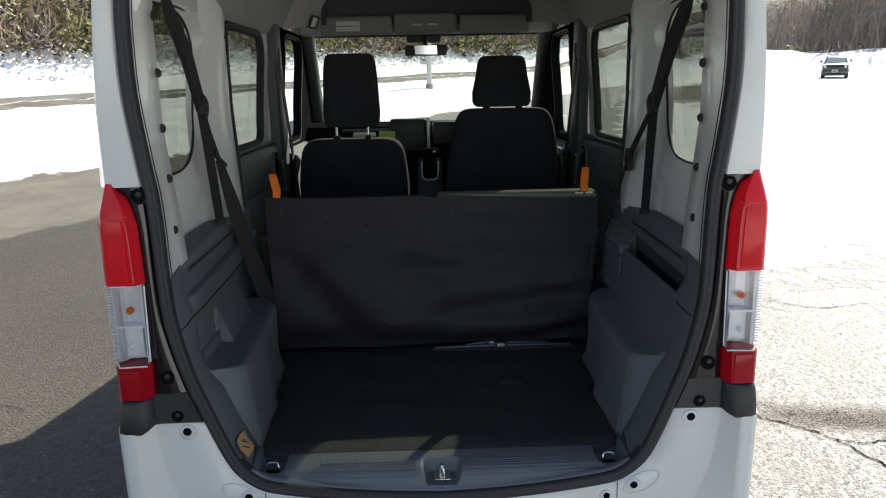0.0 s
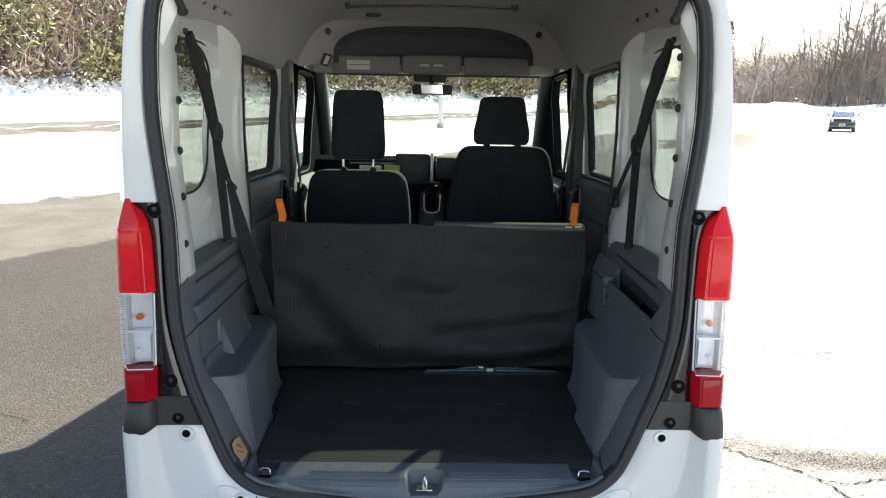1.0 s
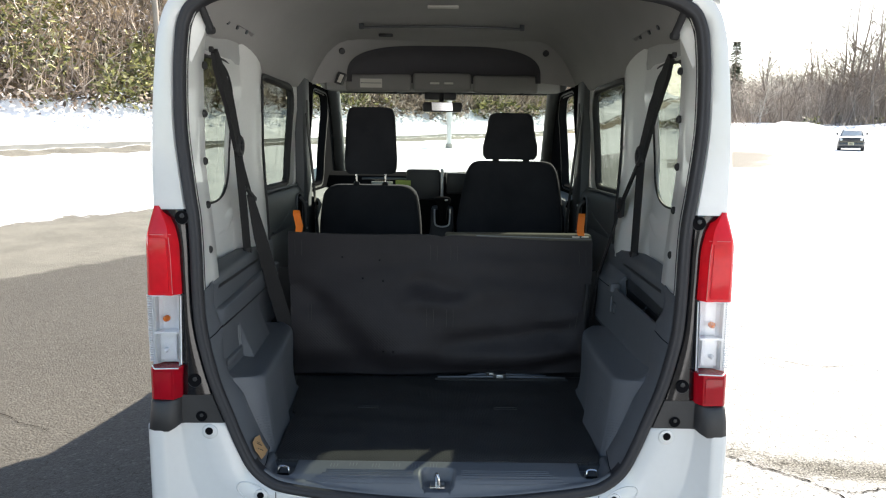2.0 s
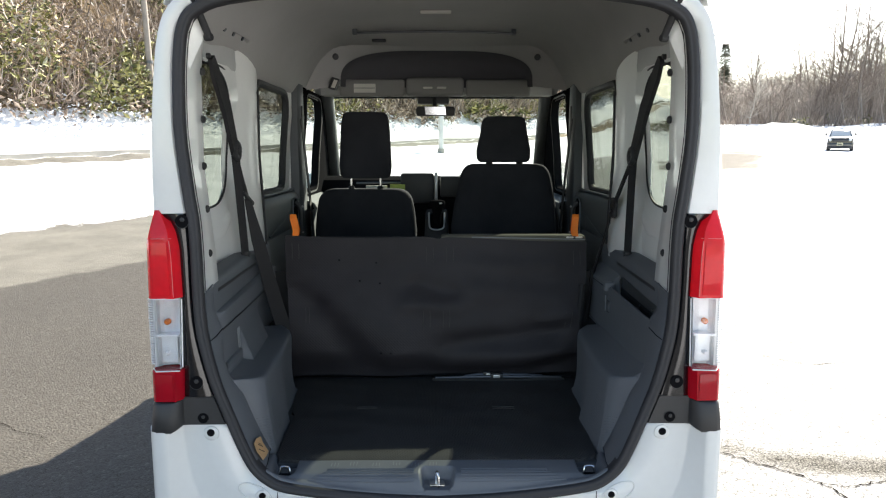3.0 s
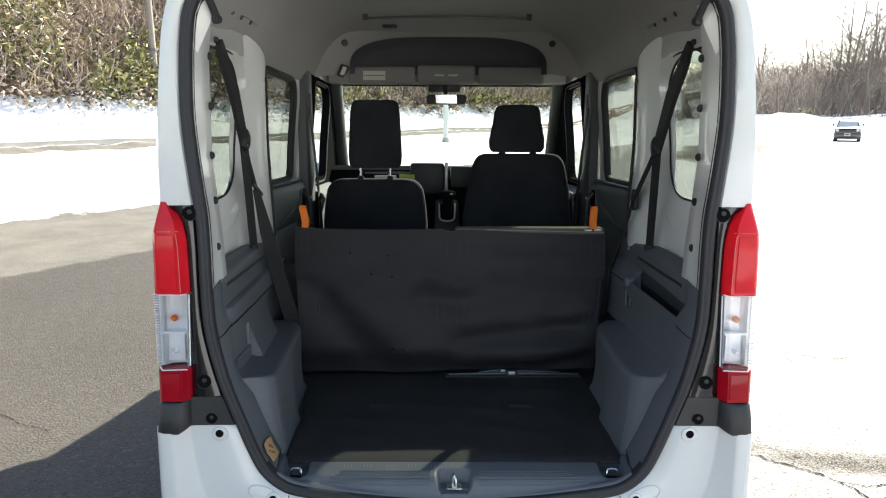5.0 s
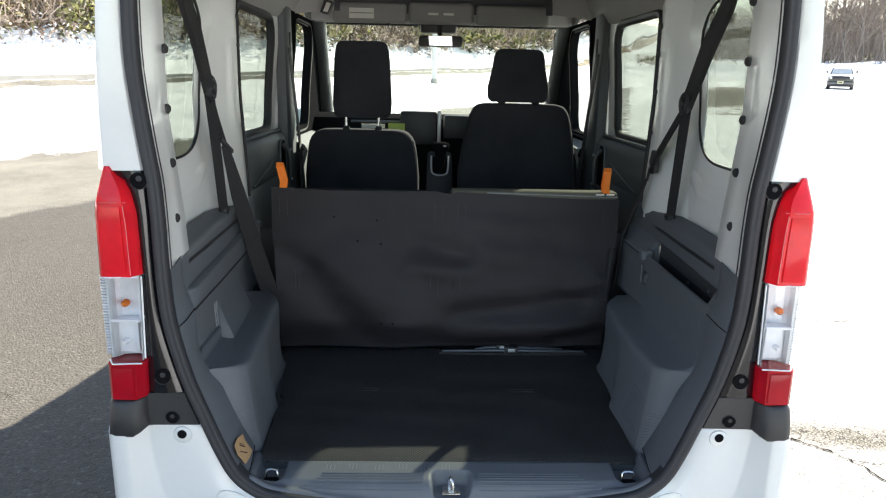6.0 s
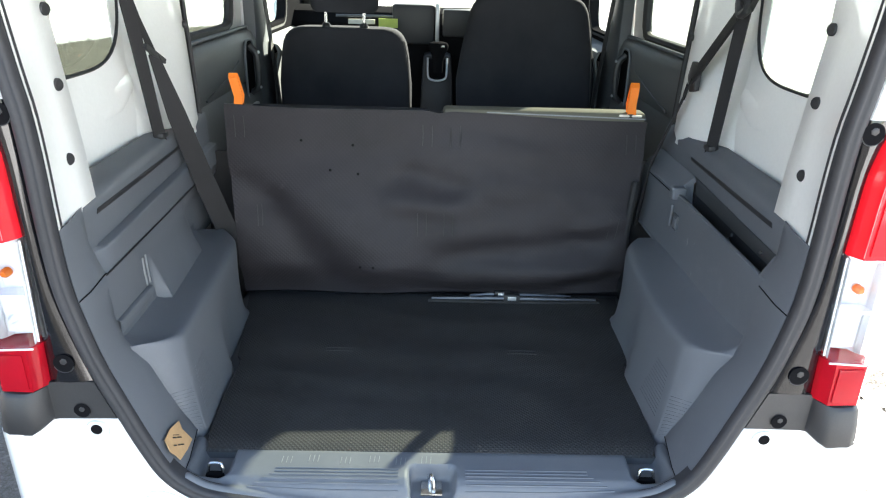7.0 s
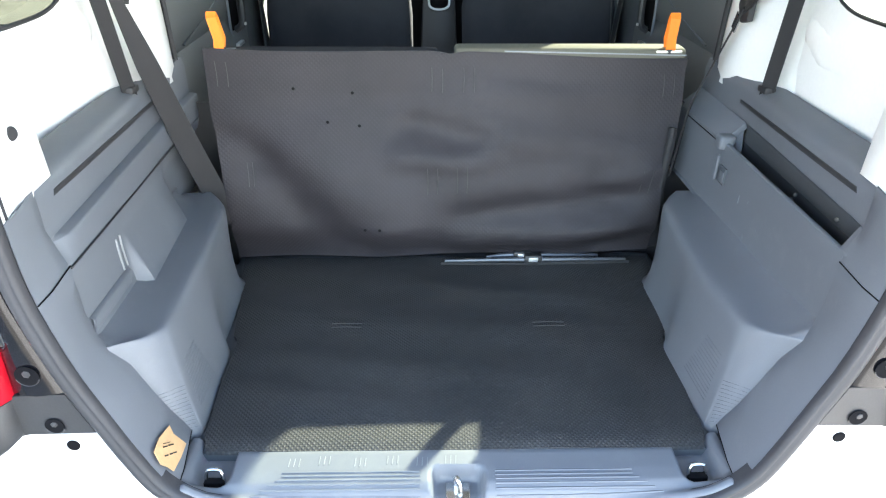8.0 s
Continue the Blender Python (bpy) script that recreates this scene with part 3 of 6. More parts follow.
for k in range(150):
    if k < 118:
        y = rng.uniform(66, 108)
        x = rng.uniform(0.40, 1.05) * y
    else:
        u, d = rng.uniform(-30, 95), rng.uniform(36, 52)
        x, y = 0.523 * u - 0.852 * d, 18.5 + 0.852 * u + 0.523 * d
    if k == 5:
        x, y = 30.5, 65
    kind = kinds[3] if k in (5, 33) else kinds[rng.randrange(3)]
    m = pose(x, y, height(x, y), 0, 0, rng.uniform(0, 360)) @ Matrix.Scale(rng.uniform(0.75, 1.15) * (min(1.30, 0.66 + 2.8 * max(0.0, x / y - 0.42)) if k < 118 else 1.0), 4)
    spots.append((kind, m))
used = set()
for kind, m in spots:
    if kind.name in used:
        c = copy_thing(kind, m)
        c.scale = m.to_scale()
    else:
        used.add(kind.name)
        kind.matrix_basis = m


def thicket():
    """The far wood behind: countless thin stems, and a haze of twigs about them."""
    rng = random.Random(8)
    verts, faces = [], []
    for k in range(150000):
        y = rng.uniform(66, 125)
        x = rng.uniform(0.36, 1.1) * y
        tall = 0.92 + 1.2 * max(0.0, x / y - 0.45) + 0.35 * noise.noise((x * 0.1, y * 0.1, 2.0))
        stem = k % 10 == 0
        if stem:
            low, h, r = 0.0, rng.uniform(2.0, 5.4) * tall, rng.uniform(0.014, 0.050)
            way = Vector((rng.gauss(0, 0.22), rng.gauss(0, 0.18), 1))
        else:
            low, h, r = rng.uniform(0.2, 5.6) * rng.random() ** 0.35 * tall, rng.uniform(0.5, 1.6), rng.uniform(0.007, 0.017)
            way = Vector((rng.gauss(0, 0.9), rng.gauss(0, 0.7), rng.gauss(0.35, 0.6)))
        b = Vector((x, y, height(x, y) + low))
        i = len(verts)
        verts += [b + Vector((r, 0, 0)), b + Vector((-r * 0.5, r * 0.8, 0)), b + Vector((-r * 0.5, -r * 0.8, 0)), b + way * h]
        faces += [(i, i + 1, i + 3), (i + 1, i + 2, i + 3), (i + 2, i, i + 3)]
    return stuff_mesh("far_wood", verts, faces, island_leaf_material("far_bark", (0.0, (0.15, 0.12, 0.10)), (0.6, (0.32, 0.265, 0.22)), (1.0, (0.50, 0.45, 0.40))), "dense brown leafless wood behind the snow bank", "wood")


thicket()


def bank_scrub():
    """Dry stems and a few evergreen shrubs along the top of the snow bank."""
    rng = random.Random(21)
    for name, count, mat, label, size in (("bank_stems", 1800, BROWNLEAF, "dry brown stems along the top of the snow bank", 0.9), ("bank_shrubs", 1500, GREENLEAF, "low green shrubs along the snow bank", 0.30)):
        verts, faces = [], []
        while len(verts) < count * 4:
            y = rng.uniform(55, 70)
            x = rng.uniform(0.30, 1.05) * y
            if noise.noise((x * 0.22, y * 0.22, size)) < (0.12 if size > 0.5 else 0.38):
                continue
            b = Vector((x, y, height(x, y) + (0 if size > 0.5 else rng.random() * 0.8)))
            way = Vector((rng.gauss(0, 0.8), rng.gauss(0, 0.8), 1)) * size * rng.uniform(0.5, 1.5)
            side = Vector((rng.gauss(0, 1), rng.gauss(0, 1), 0)).normalized() * (0.02 if size > 0.5 else 0.10)
            i = len(verts)
            verts += [b - side * 0.3, b + way * 0.5 + side, b + way, b + way * 0.5 - side]
            faces += [(i, i + 1, i + 2), (i, i + 2, i + 3)]
        stuff_mesh(name, verts, faces, mat, label, "shrubs")


bank_scrub()


def conifer(x, y, tall):
    z = height(x, y)
    t = thing("conifer", (x, y, z), "dark green conifer standing in the bare wood", "tree")
    part("trunk", tube([(x, y, z - 0.3), (x, y, z + tall)], [tall * 0.02, 0.02], 8), BARK, t)
    rng = random.Random(int(x * 10))
    bm = bmesh.new()
    for k in range(2600):
        f = rng.random() ** 0.8
        r = (1 - f) * tall * 0.2 * rng.uniform(0.4, 1.05) + 0.1
        a = rng.uniform(0, 6.28)
        p = Vector((x + r * math.cos(a), y + r * math.sin(a), z + tall * (0.12 + 0.88 * f) - r * 0.3))
        w = Vector((math.cos(a), math.sin(a), -0.25))
        s = Vector((-math.sin(a), math.cos(a), 0))
        l = rng.uniform(0.14, 0.46)
        poly(bm, [p, p + w * l * 0.5 + s * l * 0.3, p + w * l, p + w * l * 0.5 - s * l * 0.3])
    part("crown", bm, NEEDLE, t, crease=1)


for x, y, tall in ((32.3, 76, 9.0), (33.6, 79, 6.5)):
    conifer(x, y, tall)

POLEGREY = surface("weathered_pole", (0.20, 0.18, 0.155), 0.85, vary=0.2, coarse=2, fine=40, relief=0.3, depth=0.004)
CONCRETE = surface("pole_concrete", (0.36, 0.35, 0.32), 0.85, vary=0.15, coarse=2, fine=40, relief=0.3, depth=0.004)
post = thing("sign_post", (0.25, 34.0, height(0.25, 34.0)), "plain grey metal post standing in the snow field", "post")
part("pole", tube([(0.25, 34.0, height(0.25, 34.0) - 0.3), (0.25, 34.0, 6.4)], 0.135, 12), SILVER, post)
part("base_collar", tube([(0.25, 34.0, height(0.25, 34.0) - 0.05), (0.25, 34.0, height(0.25, 34.0) + 0.25)], 0.19, 12), CONCRETE, post)
px, py = -15.75, 37.0
pole = thing("utility_pole", (px, py, height(px, py)), "weathered grey utility pole among the brush", "pole")
part("shaft", tube([(px, py, height(px, py) - 0.5), (px - 0.35, py, height(px, py) + 11)], [0.19, 0.12], 12), POLEGREY, pole)
part("step_band", tube([(px - 0.08, py, height(px, py) + 2.6), (px - 0.085, py, height(px, py) + 2.75)], 0.20, 12), DULLMETAL, pole)


def kerb_line():
    """A low kerb along the far side of the road."""
    t = thing("road_kerb", (-10, 32, height(-10, 32)), "low pale concrete kerb along the far side of the road", "kerb")
    bm = bmesh.new()
    pts = []
    for k in range(40):
        u = -30 + 3.5 * k
        x, y = 0.523 * u - 0.852 * 17.45, 18.5 + 0.852 * u + 0.523 * 17.45
        pts.append(Vector((x, y, height(x, y) + 0.06)))
    part("kerb_stones", ribbon(pts, 0.22, 0.15, (0, 0, 1)), CONCRETE, t)


kerb_line()


def far_car(gx, gy, turn):
    x = y = z = 0.0
    t = thing("parked_car", (0, 0, 0), "dark small off-road car parked in the snow, facing the van", "car")
    dark = surface("dark_car_paint", (0.02, 0.022, 0.025), 0.2, vary=0.1, coarse=3, relief=0, coat=0.8)

    def ring(yy, w0, w1, z0, z1, z2):
        return [(x - w0, yy, z + z0), (x - w0, yy, z + z1), (x - w1, yy, z + z2), (x + w1, yy, z + z2), (x + w0, yy, z + z1), (x + w0, yy, z + z0)]

    part("body", loft([ring(y, 0.66, 0.60, 0.34, 0.60, 0.68), ring(y + 0.06, 0.71, 0.66, 0.27, 0.72, 0.80), ring(y + 0.30, 0.74, 0.69, 0.24, 0.82, 0.88), ring(y + 1.05, 0.74, 0.70, 0.24, 0.88, 0.95), ring(y + 3.2, 0.74, 0.70, 0.24, 0.90, 0.96)], True, True), dark, t, crease=20)
    # bonnet and cabin: pale colour stands for reflected snow and sky
    part("bonnet", slab([(x - 0.58, y + 0.10, z + 0.83), (x + 0.58, y + 0.10, z + 0.83), (x + 0.62, y + 1.0, z + 0.965), (x - 0.62, y + 1.0, z + 0.965)], (0, 0, 0.02), 0.008), PAINT, t, "bonnet coloured pale for the snow and sky it reflects")
    part("cabin", loft([ring(y + 0.95, 0.68, 0.66, 0.93, 0.95, 0.96), ring(y + 1.50, 0.60, 0.50, 0.93, 1.36, 1.42), ring(y + 2.9, 0.60, 0.50, 0.93, 1.36, 1.42), ring(y + 3.2, 0.64, 0.60, 0.92, 0.95, 0.96)], True, True), PAINT, t, "cabin coloured pale for the bright sky on it")
    # glass coloured pale to paint in the glare
    part("windscreen", slab([(x - 0.57, y + 0.99, z + 0.99), (x + 0.57, y + 0.99, z + 0.99), (x + 0.47, y + 1.44, z + 1.33), (x - 0.47, y + 1.44, z + 1.33)], (0, -0.02, 0.02)), surface("glare_car_glass", (0.62, 0.62, 0.60), 0.45, metal=0.0, vary=0.15, coarse=2, relief=0, coat=0.1), t, "windscreen with the glare coloured in pale")
    for s in (-1, 1):
        part("windscreen_pillar", tube([(x + s * 0.61, y + 0.96, z + 0.96), (x + s * 0.51, y + 1.47, z + 1.38)], 0.035, 6), dark, t)
    part("grille", box(x - 0.46, x + 0.46, y - 0.02, y + 0.06, z + 0.60, z + 0.74, 0.02), BLACK, t)
    part("bumper", box(x - 0.70, x + 0.70, y - 0.08, y + 0.1, z + 0.28, z + 0.52, 0.05, 3), dark, t)
    part("bumper_apron", box(x - 0.66, x + 0.66, y - 0.03, y + 0.1, z + 0.16, z + 0.30, 0.03), BLACK, t)
    part("number_plate", box(x - 0.17, x + 0.17, y - 0.105, y - 0.08, z + 0.36, z + 0.53, 0.005), YELLOW, t, "yellow plate with plain bars")
    part("plate_bar", box(x - 0.11, x + 0.11, y - 0.109, y - 0.106, z + 0.41, z + 0.47), INK, t)
    for s in (-1, 1):
        part("headlight", disc((x + s * 0.56, y - 0.01, z + 0.72), (0, -1, 0), 0.085, 0.05), SILVER, t)
        part("door_mirror", box(x + s * 0.78, x + s * 0.90, y + 1.05, y + 1.15, z + 1.02, z + 1.18, 0.03), dark, t)
        for yy in (0.5, 2.7):
            part("wheel", tube([(x + s * 0.56, y + yy, z + 0.30), (x + s * 0.76, y + yy, z + 0.30)], 0.31, 20), RUBBER, t)
    t.matrix_basis = pose(gx, gy, height(gx, gy), 0, 0, turn) @ Matrix.Scale(0.93, 4)


far_car(24.2, 39.2, -31)


def crack(pts, width, seed):
    """A crack in the asphalt, with ragged edges."""
    rng = random.Random(seed)
    line = smooth_line(pts, 9)
    left, right = [], []
    for i, p in enumerate(line):
        w = (line[min(i + 1, len(line) - 1)] - line[max(i - 1, 0)]).normalized()
        n = Vector((-w.y, w.x, 0))
        c = p + n * rng.gauss(0, width * 0.8)
        z = height(c.x, c.y) + 0.004
        a, b = c + n * width * rng.uniform(0.12, 0.95), c - n * width * rng.uniform(0.12, 0.95)
        left.append((a.x, a.y, z))
        right.append((b.x, b.y, z))
    bm = loft([left, right], False)
    ob = part("pavement_crack", bm, CRACK)
    return tagged(ob, "open dark crack in the worn asphalt", "crack", kind="structure")


CRACK = surface("crack_dirt", (0.010, 0.009, 0.008), 0.95, vary=0.3, coarse=20, fine=200, relief=0.3)
CRACK.node_tree.nodes["Principled BSDF"].inputs["Specular IOR Level"].default_value = 0.0
crack([(1.02, 1.52, 0), (1.18, 1.47, 0), (1.34, 1.385, 0), (1.45, 1.28, 0), (1.57, 1.18, 0), (1.64, 1.075, 0), (1.70, 0.93, 0), (1.75, 0.80, 0), (1.86, 0.55, 0)], 0.0078, 1)
crack([(1.63, 1.09, 0), (1.76, 1.05, 0), (1.95, 1.09, 0), (2.3, 1.02, 0)], 0.0050, 2)
crack([(-3.1, 2.22, 0), (-2.6, 1.93, 0), (-2.25, 1.745, 0), (-2.14, 1.66, 0), (-2.0, 1.605, 0), (-1.93, 1.555, 0)], 0.0032, 3)
crack([(2.2, 2.9, 0), (2.5, 2.7, 0), (2.9, 2.75, 0), (3.3, 2.5, 0)], 0.006, 4)


# ---- the van ----
van = thing("van", (0, 1.6, 0.0), "small white panel van with its tailgate raised", "van")

# Half outline of the tailgate opening: distance from the middle and height.
OPENING = smooth_line([(-0.001, 0, 0.506), (0.14, 0, 0.513), (0.262, 0, 0.525), (0.386, 0, 0.544), (0.436, 0, 0.565), (0.477, 0, 0.605), (0.506, 0, 0.665), (0.535, 0, 0.743), (0.565, 0, 0.827),
                       (0.586, 0, 0.915), (0.5965, 0, 0.985), (0.5995, 0, 1.08), (0.5995, 0, 1.16), (0.602, 0, 1.24), (0.610, 0, 1.31), (0.622, 0, 1.449), (0.620, 0, 1.57), (0.614, 0, 1.642),
                       (0.603, 0, 1.700), (0.574, 0, 1.742), (0.49, 0, 1.775), (0.25, 0, 1.80), (-0.001, 0, 1.805)], 4)
EDGE = [(p.z, p.x) for p in OPENING if 0.56 < p.z < 1.70]


def opening(s, inset=0.0, y=0.0):
    out = []
    for i, p in enumerate(OPENING):
        a, b = OPENING[max(i - 1, 0)], OPENING[min(i + 1, len(OPENING) - 1)]
        w = (b - a).normalized()
        n = Vector((-w.z, 0, w.x))
        q = p + n * inset
        out.append(Vector((s * max(0, q.x), y, q.z)))
    return out


def seal_loop(inset, y):
    right = opening(1, inset, y)
    return right + opening(-1, inset, y)[::-1][1:-1]


seal_rings = [seal_loop(a, y) for a, y in ((-0.001, 0.012), (-0.0005, -0.005), (0.002, -0.0105), (0.007, -0.0130), (0.0125, -0.0120), (0.0155, -0.0092), (0.0175, -0.0100), (0.021, -0.0098), (0.0245, -0.004), (0.0255, 0.004), (0.0255, 0.02))]
part("weather_seal", loft(seal_rings), SEAL, van, "charcoal rubber seal round the opening", crease=80)

# Outer width of the body by height.
SKIN = [(0.0, 0.725), (0.45, 0.742), (0.70, 0.738), (0.95, 0.722), (1.27, 0.704), (1.37, 0.699), (1.53, 0.684), (1.65, 0.668), (1.72, 0.650), (1.77, 0.618), (1.83, 0.56)]


def skin(z):
    return curve_at(SKIN, z)


def rear_face(s):
    """The painted body round the opening: upper pillar and the lower corner."""
    rows = []
    for k in range(29):
        z = 1.262 + (1.80 - 1.262) * k / 28
        xi = curve_at(EDGE, z) if z < 1.70 else curve_at([(1.70, 0.603), (1.742, 0.574), (1.775, 0.49), (1.80, 0.25)], z)
        xo = skin(z)
        w = xo - xi
        rows.append([(s * xi, 0.004, z), (s * (xi + 0.006), -0.004, z), (s * (xi + w * 0.45), -0.010, z), (s * (xi + w * 0.75), -0.006, z), (s * (xo - 0.008), 0.012, z), (s * xo, 0.045, z), (s * (xo + 0.003), 0.12, z)])
    part("rear_pillar", shell(rows, (0, 0.006, 0)), PAINT, van)
    rows = []
    for k in range(33):
        z = 0.33 + (0.728 - 0.33) * k / 32
        xi = curve_at([(0.33, 0.0), (0.50, 0.0), (0.506, 0.0), (0.513, 0.14), (0.525, 0.262), *EDGE], z) if z > 0.506 else 0.0
        if z > 0.50:
            xi = max(xi, curve_at([(0.50, 0.0), (0.512, 0.14), (0.524, 0.262), (0.543, 0.386), (0.565, 0.436)], min(z, 0.565)) if z < 0.565 else xi)
        xo = skin(z) - 0.002
        a = xi + (0.655 - xi) * 0.5 if xi < 0.6 else xi
        inn, out = curve_at([(0.33, 0.560), (0.50, 0.592), (0.53, 0.604), (0.58, 0.622), (0.65, 0.634), (0.73, 0.640)], z), 0.671
        xo = min(xo, 0.722)
        rows.append([(s * xi, 0.002, z), (s * (xi + 0.004), -0.003, z), (s * min(a, inn - 0.008), -0.004, z), (s * (inn - 0.003), -0.0048, z), (s * (inn + 0.004), -0.0075, z), (s * (out - 0.006), -0.0420, z), (s * (out - 0.001), -0.0452, z), (s * (out + 0.005), -0.0460, z), (s * (xo - 0.03), -0.0460, z), (s * (xo - 0.014), -0.036, z), (s * (xo - 0.004), -0.012, z), (s * xo, 0.02, z), (s * (xo + 0.001), 0.12, z)])
    part("rear_lower_corner", shell(rows, (0, 0.006, 0)), PAINT, van, crease=80)


def lamp_edge(z):
    return curve_at([(0.797, 0.632), (0.88, 0.628), (1.056, 0.622), (1.18, 0.624), (1.222, 0.632), (1.243, 0.645), (1.274, 0.667)], z)


def lamp_out(z):
    return curve_at([(0.797, 0.703), (0.88, 0.702), (1.056, 0.700), (1.19, 0.697), (1.225, 0.691), (1.274, 0.681)], z)


def lens(s, z0, z1, front, n=8):
    rows = []
    for k in range(n + 1):
        z = z0 + (z1 - z0) * k / n
        a, b = lamp_edge(z), lamp_out(z)
        w = b - a
        f = front + 0.30 * max(0.0, z - 1.204)
        rows.append([(s * a, 0.02, z), (s * a, f + 0.016, z), (s * (a + 0.004), f + 0.009, z), (s * (a + w * 0.15), f - 0.002, z), (s * (a + w * 0.17), f - 0.006, z), (s * (b - 0.010), f - 0.004, z),
                     (s * (b - 0.003), f + 0.002, z), (s * b, f + 0.014, z), (s * (b + 0.008), 0.055, z), (s * (b + 0.006), 0.07, z)])
    return loft(rows, True, True)


def tail_lamp(s):
    lamp = part("tail_lamp", slab(flip([(0.620, 0.024, 0.795), (0.700, 0.024, 0.795), (0.698, 0.024, 1.19), (0.668, 0.024, 1.27), (0.640, 0.024, 1.24), (0.619, 0.024, 1.17)], s), (0, 0.05, 0), 0.004), BLACK, van, "tall red and clear tail lamp")
    part("brake_lens", lens(s, 1.058, 1.270, -0.028, 16), REDLENS, lamp, "red brake light lens")
    part("lower_lens", lens(s, 0.799, 0.876, -0.028, 4), REDDEEP, lamp, "dark red reflector lens")
    rows = []
    for z in (0.880, 0.93, 0.965, 1.0, 1.054):
        a, b = lamp_edge(z) + 0.004, lamp_out(z) - 0.004
        rows.append([(s * a, -0.020, z), (s * (a + 0.008), 0.010, z), (s * ((a + b) / 2 - 0.012), 0.016, z), (s * ((a + b) / 2 + 0.016), 0.012, z), (s * (b - 0.010), 0.0, z), (s * b, -0.008, z)])
    part("reflector", shell(rows, (0, 0.004, 0)), REFLECT, lamp, "silvered ribbed reflector")
    part("divider", box(s * 0.634, s * 0.690, -0.016, 0.012, 0.959, 0.964), REFLECT, lamp)
    part("indicator_bulb", tube([(s * 0.668, 0.012, 0.992), (s * 0.668, 0.002, 0.992), (s * 0.668, -0.003, 0.992)], [0.0075, 0.0075, 0.004], 14), AMBER, lamp, "amber bulb")
    part("reversing_bulb", tube([(s * 0.668, 0.010, 0.915), (s * 0.668, -0.006, 0.915), (s * 0.668, -0.012, 0.915)], [0.006, 0.006, 0.003], 14), REFLECT, lamp)
    part("bulb_reflector", shell([[(s * (0.666 + r * math.cos(a)), 0.014 - 0.016 * (r / 0.024) ** 2, z) for a in (math.pi * k / 8 for k in range(9)) for r in (0.021,)] for z in (0.890, 0.912, 0.935, 0.955)], (0, 0.002, 0)), REFLECT, lamp)
    part("lamp_housing", shell([[(s * x, y, z) for x, y in ((lamp_out(z) - 0.018, -0.004), (lamp_out(z) - 0.014, -0.012), (lamp_out(z) - 0.009, -0.012), (lamp_out(z) - 0.006, 0.0))] for z in (0.884, 0.93, 0.98, 1.050)], (0, 0.003, 0)), SILVER, lamp, "dull silver inner edge")
    part("clear_cover", lens(s, 0.878, 1.056, -0.026, 6), CLEAR, lamp, "clear plastic lens")
    part("lens_panel", slab([(s * (lamp_edge(1.1) + 0.019), -0.0345, 1.066), (s * (lamp_out(1.1) - 0.014), -0.0330, 1.066), (s * (lamp_out(1.1) - 0.016), -0.0330, 1.196), (s * (lamp_edge(1.1) + 0.021), -0.0345, 1.196)], (0, -0.0022, 0), 0.0008), REDLENS, lamp, "raised red lens panel")
    part("lens_panel", slab([(s * (lamp_edge(0.83) + 0.017), -0.0345, 0.806), (s * (lamp_out(0.83) - 0.014), -0.0330, 0.806), (s * (lamp_out(0.83) - 0.014), -0.0330, 0.868), (s * (lamp_edge(0.83) + 0.017), -0.0345, 0.868)], (0, -0.0020, 0), 0.0008), REDDEEP, lamp)
    bm = bmesh.new()
    for k in range(28):
        z = 0.884 + 0.0061 * k
        box(s * 0.692, s * 0.7125, 0.002, 0.060, z, z + 0.003, bm=bm)
    part("side_ribs", bm, REFLECT, lamp, "row of clear moulded ribs")
    for z in (0.877, 1.057):
        part("lens_joint", tube([(s * (lamp_edge(z) + 0.002), -0.030, z), (s * (lamp_out(z) - 0.016), -0.0355, z), (s * lamp_out(z), -0.010, z)], 0.0016, 6), REFLECT, lamp)
    a = [(s * (lamp_edge(1.205) + 0.004), -0.031, 1.204), (s * (lamp_out(1.205) - 0.018), -0.0365, 1.204), (s * (lamp_out(1.205) - 0.004), -0.024, 1.204)]
    part("moulded_line", tube(a, 0.0006, 6), PINK, lamp, "pale moulded edge line")
    part("moulded_line", tube([(s * (lamp_edge(z) + 0.16 * (lamp_out(z) - lamp_edge(z))), -0.0338, z) for z in (1.062, 1.12, 1.16, 1.198)], 0.0007, 6), PINK, lamp)
    part("lens_edge", tube([(s * (lamp_edge(z) + 0.001), -0.014, z) for z in (0.882, 0.95, 1.0, 1.054)], 0.0018, 6), REFLECT, lamp, "bright edge strip")


def plug(s, x, y, z, r, name="screw_cover", material=HOLE):
    p = part(name, disc((s * x, y - 0.0022, z), (0, -1, 0), r * 0.95, 0.0012, 24), material, van, "dark recessed screw hole")
    part("screw_head", disc((s * x + r * 0.05, y - 0.0034, z + r * 0.25), (0, -1, 0), r * 0.34, 0.0016, 6), BLACK, p, "dark bolt head")
    part("hole_wall", tube([(s * x + r * 0.93 * math.cos(a), y - 0.0028, z + r * 0.93 * math.sin(a)) for a in (math.pi * (1.1 + 0.8 * k / 12) for k in range(13))], 0.0009, 6), BLACK, p)


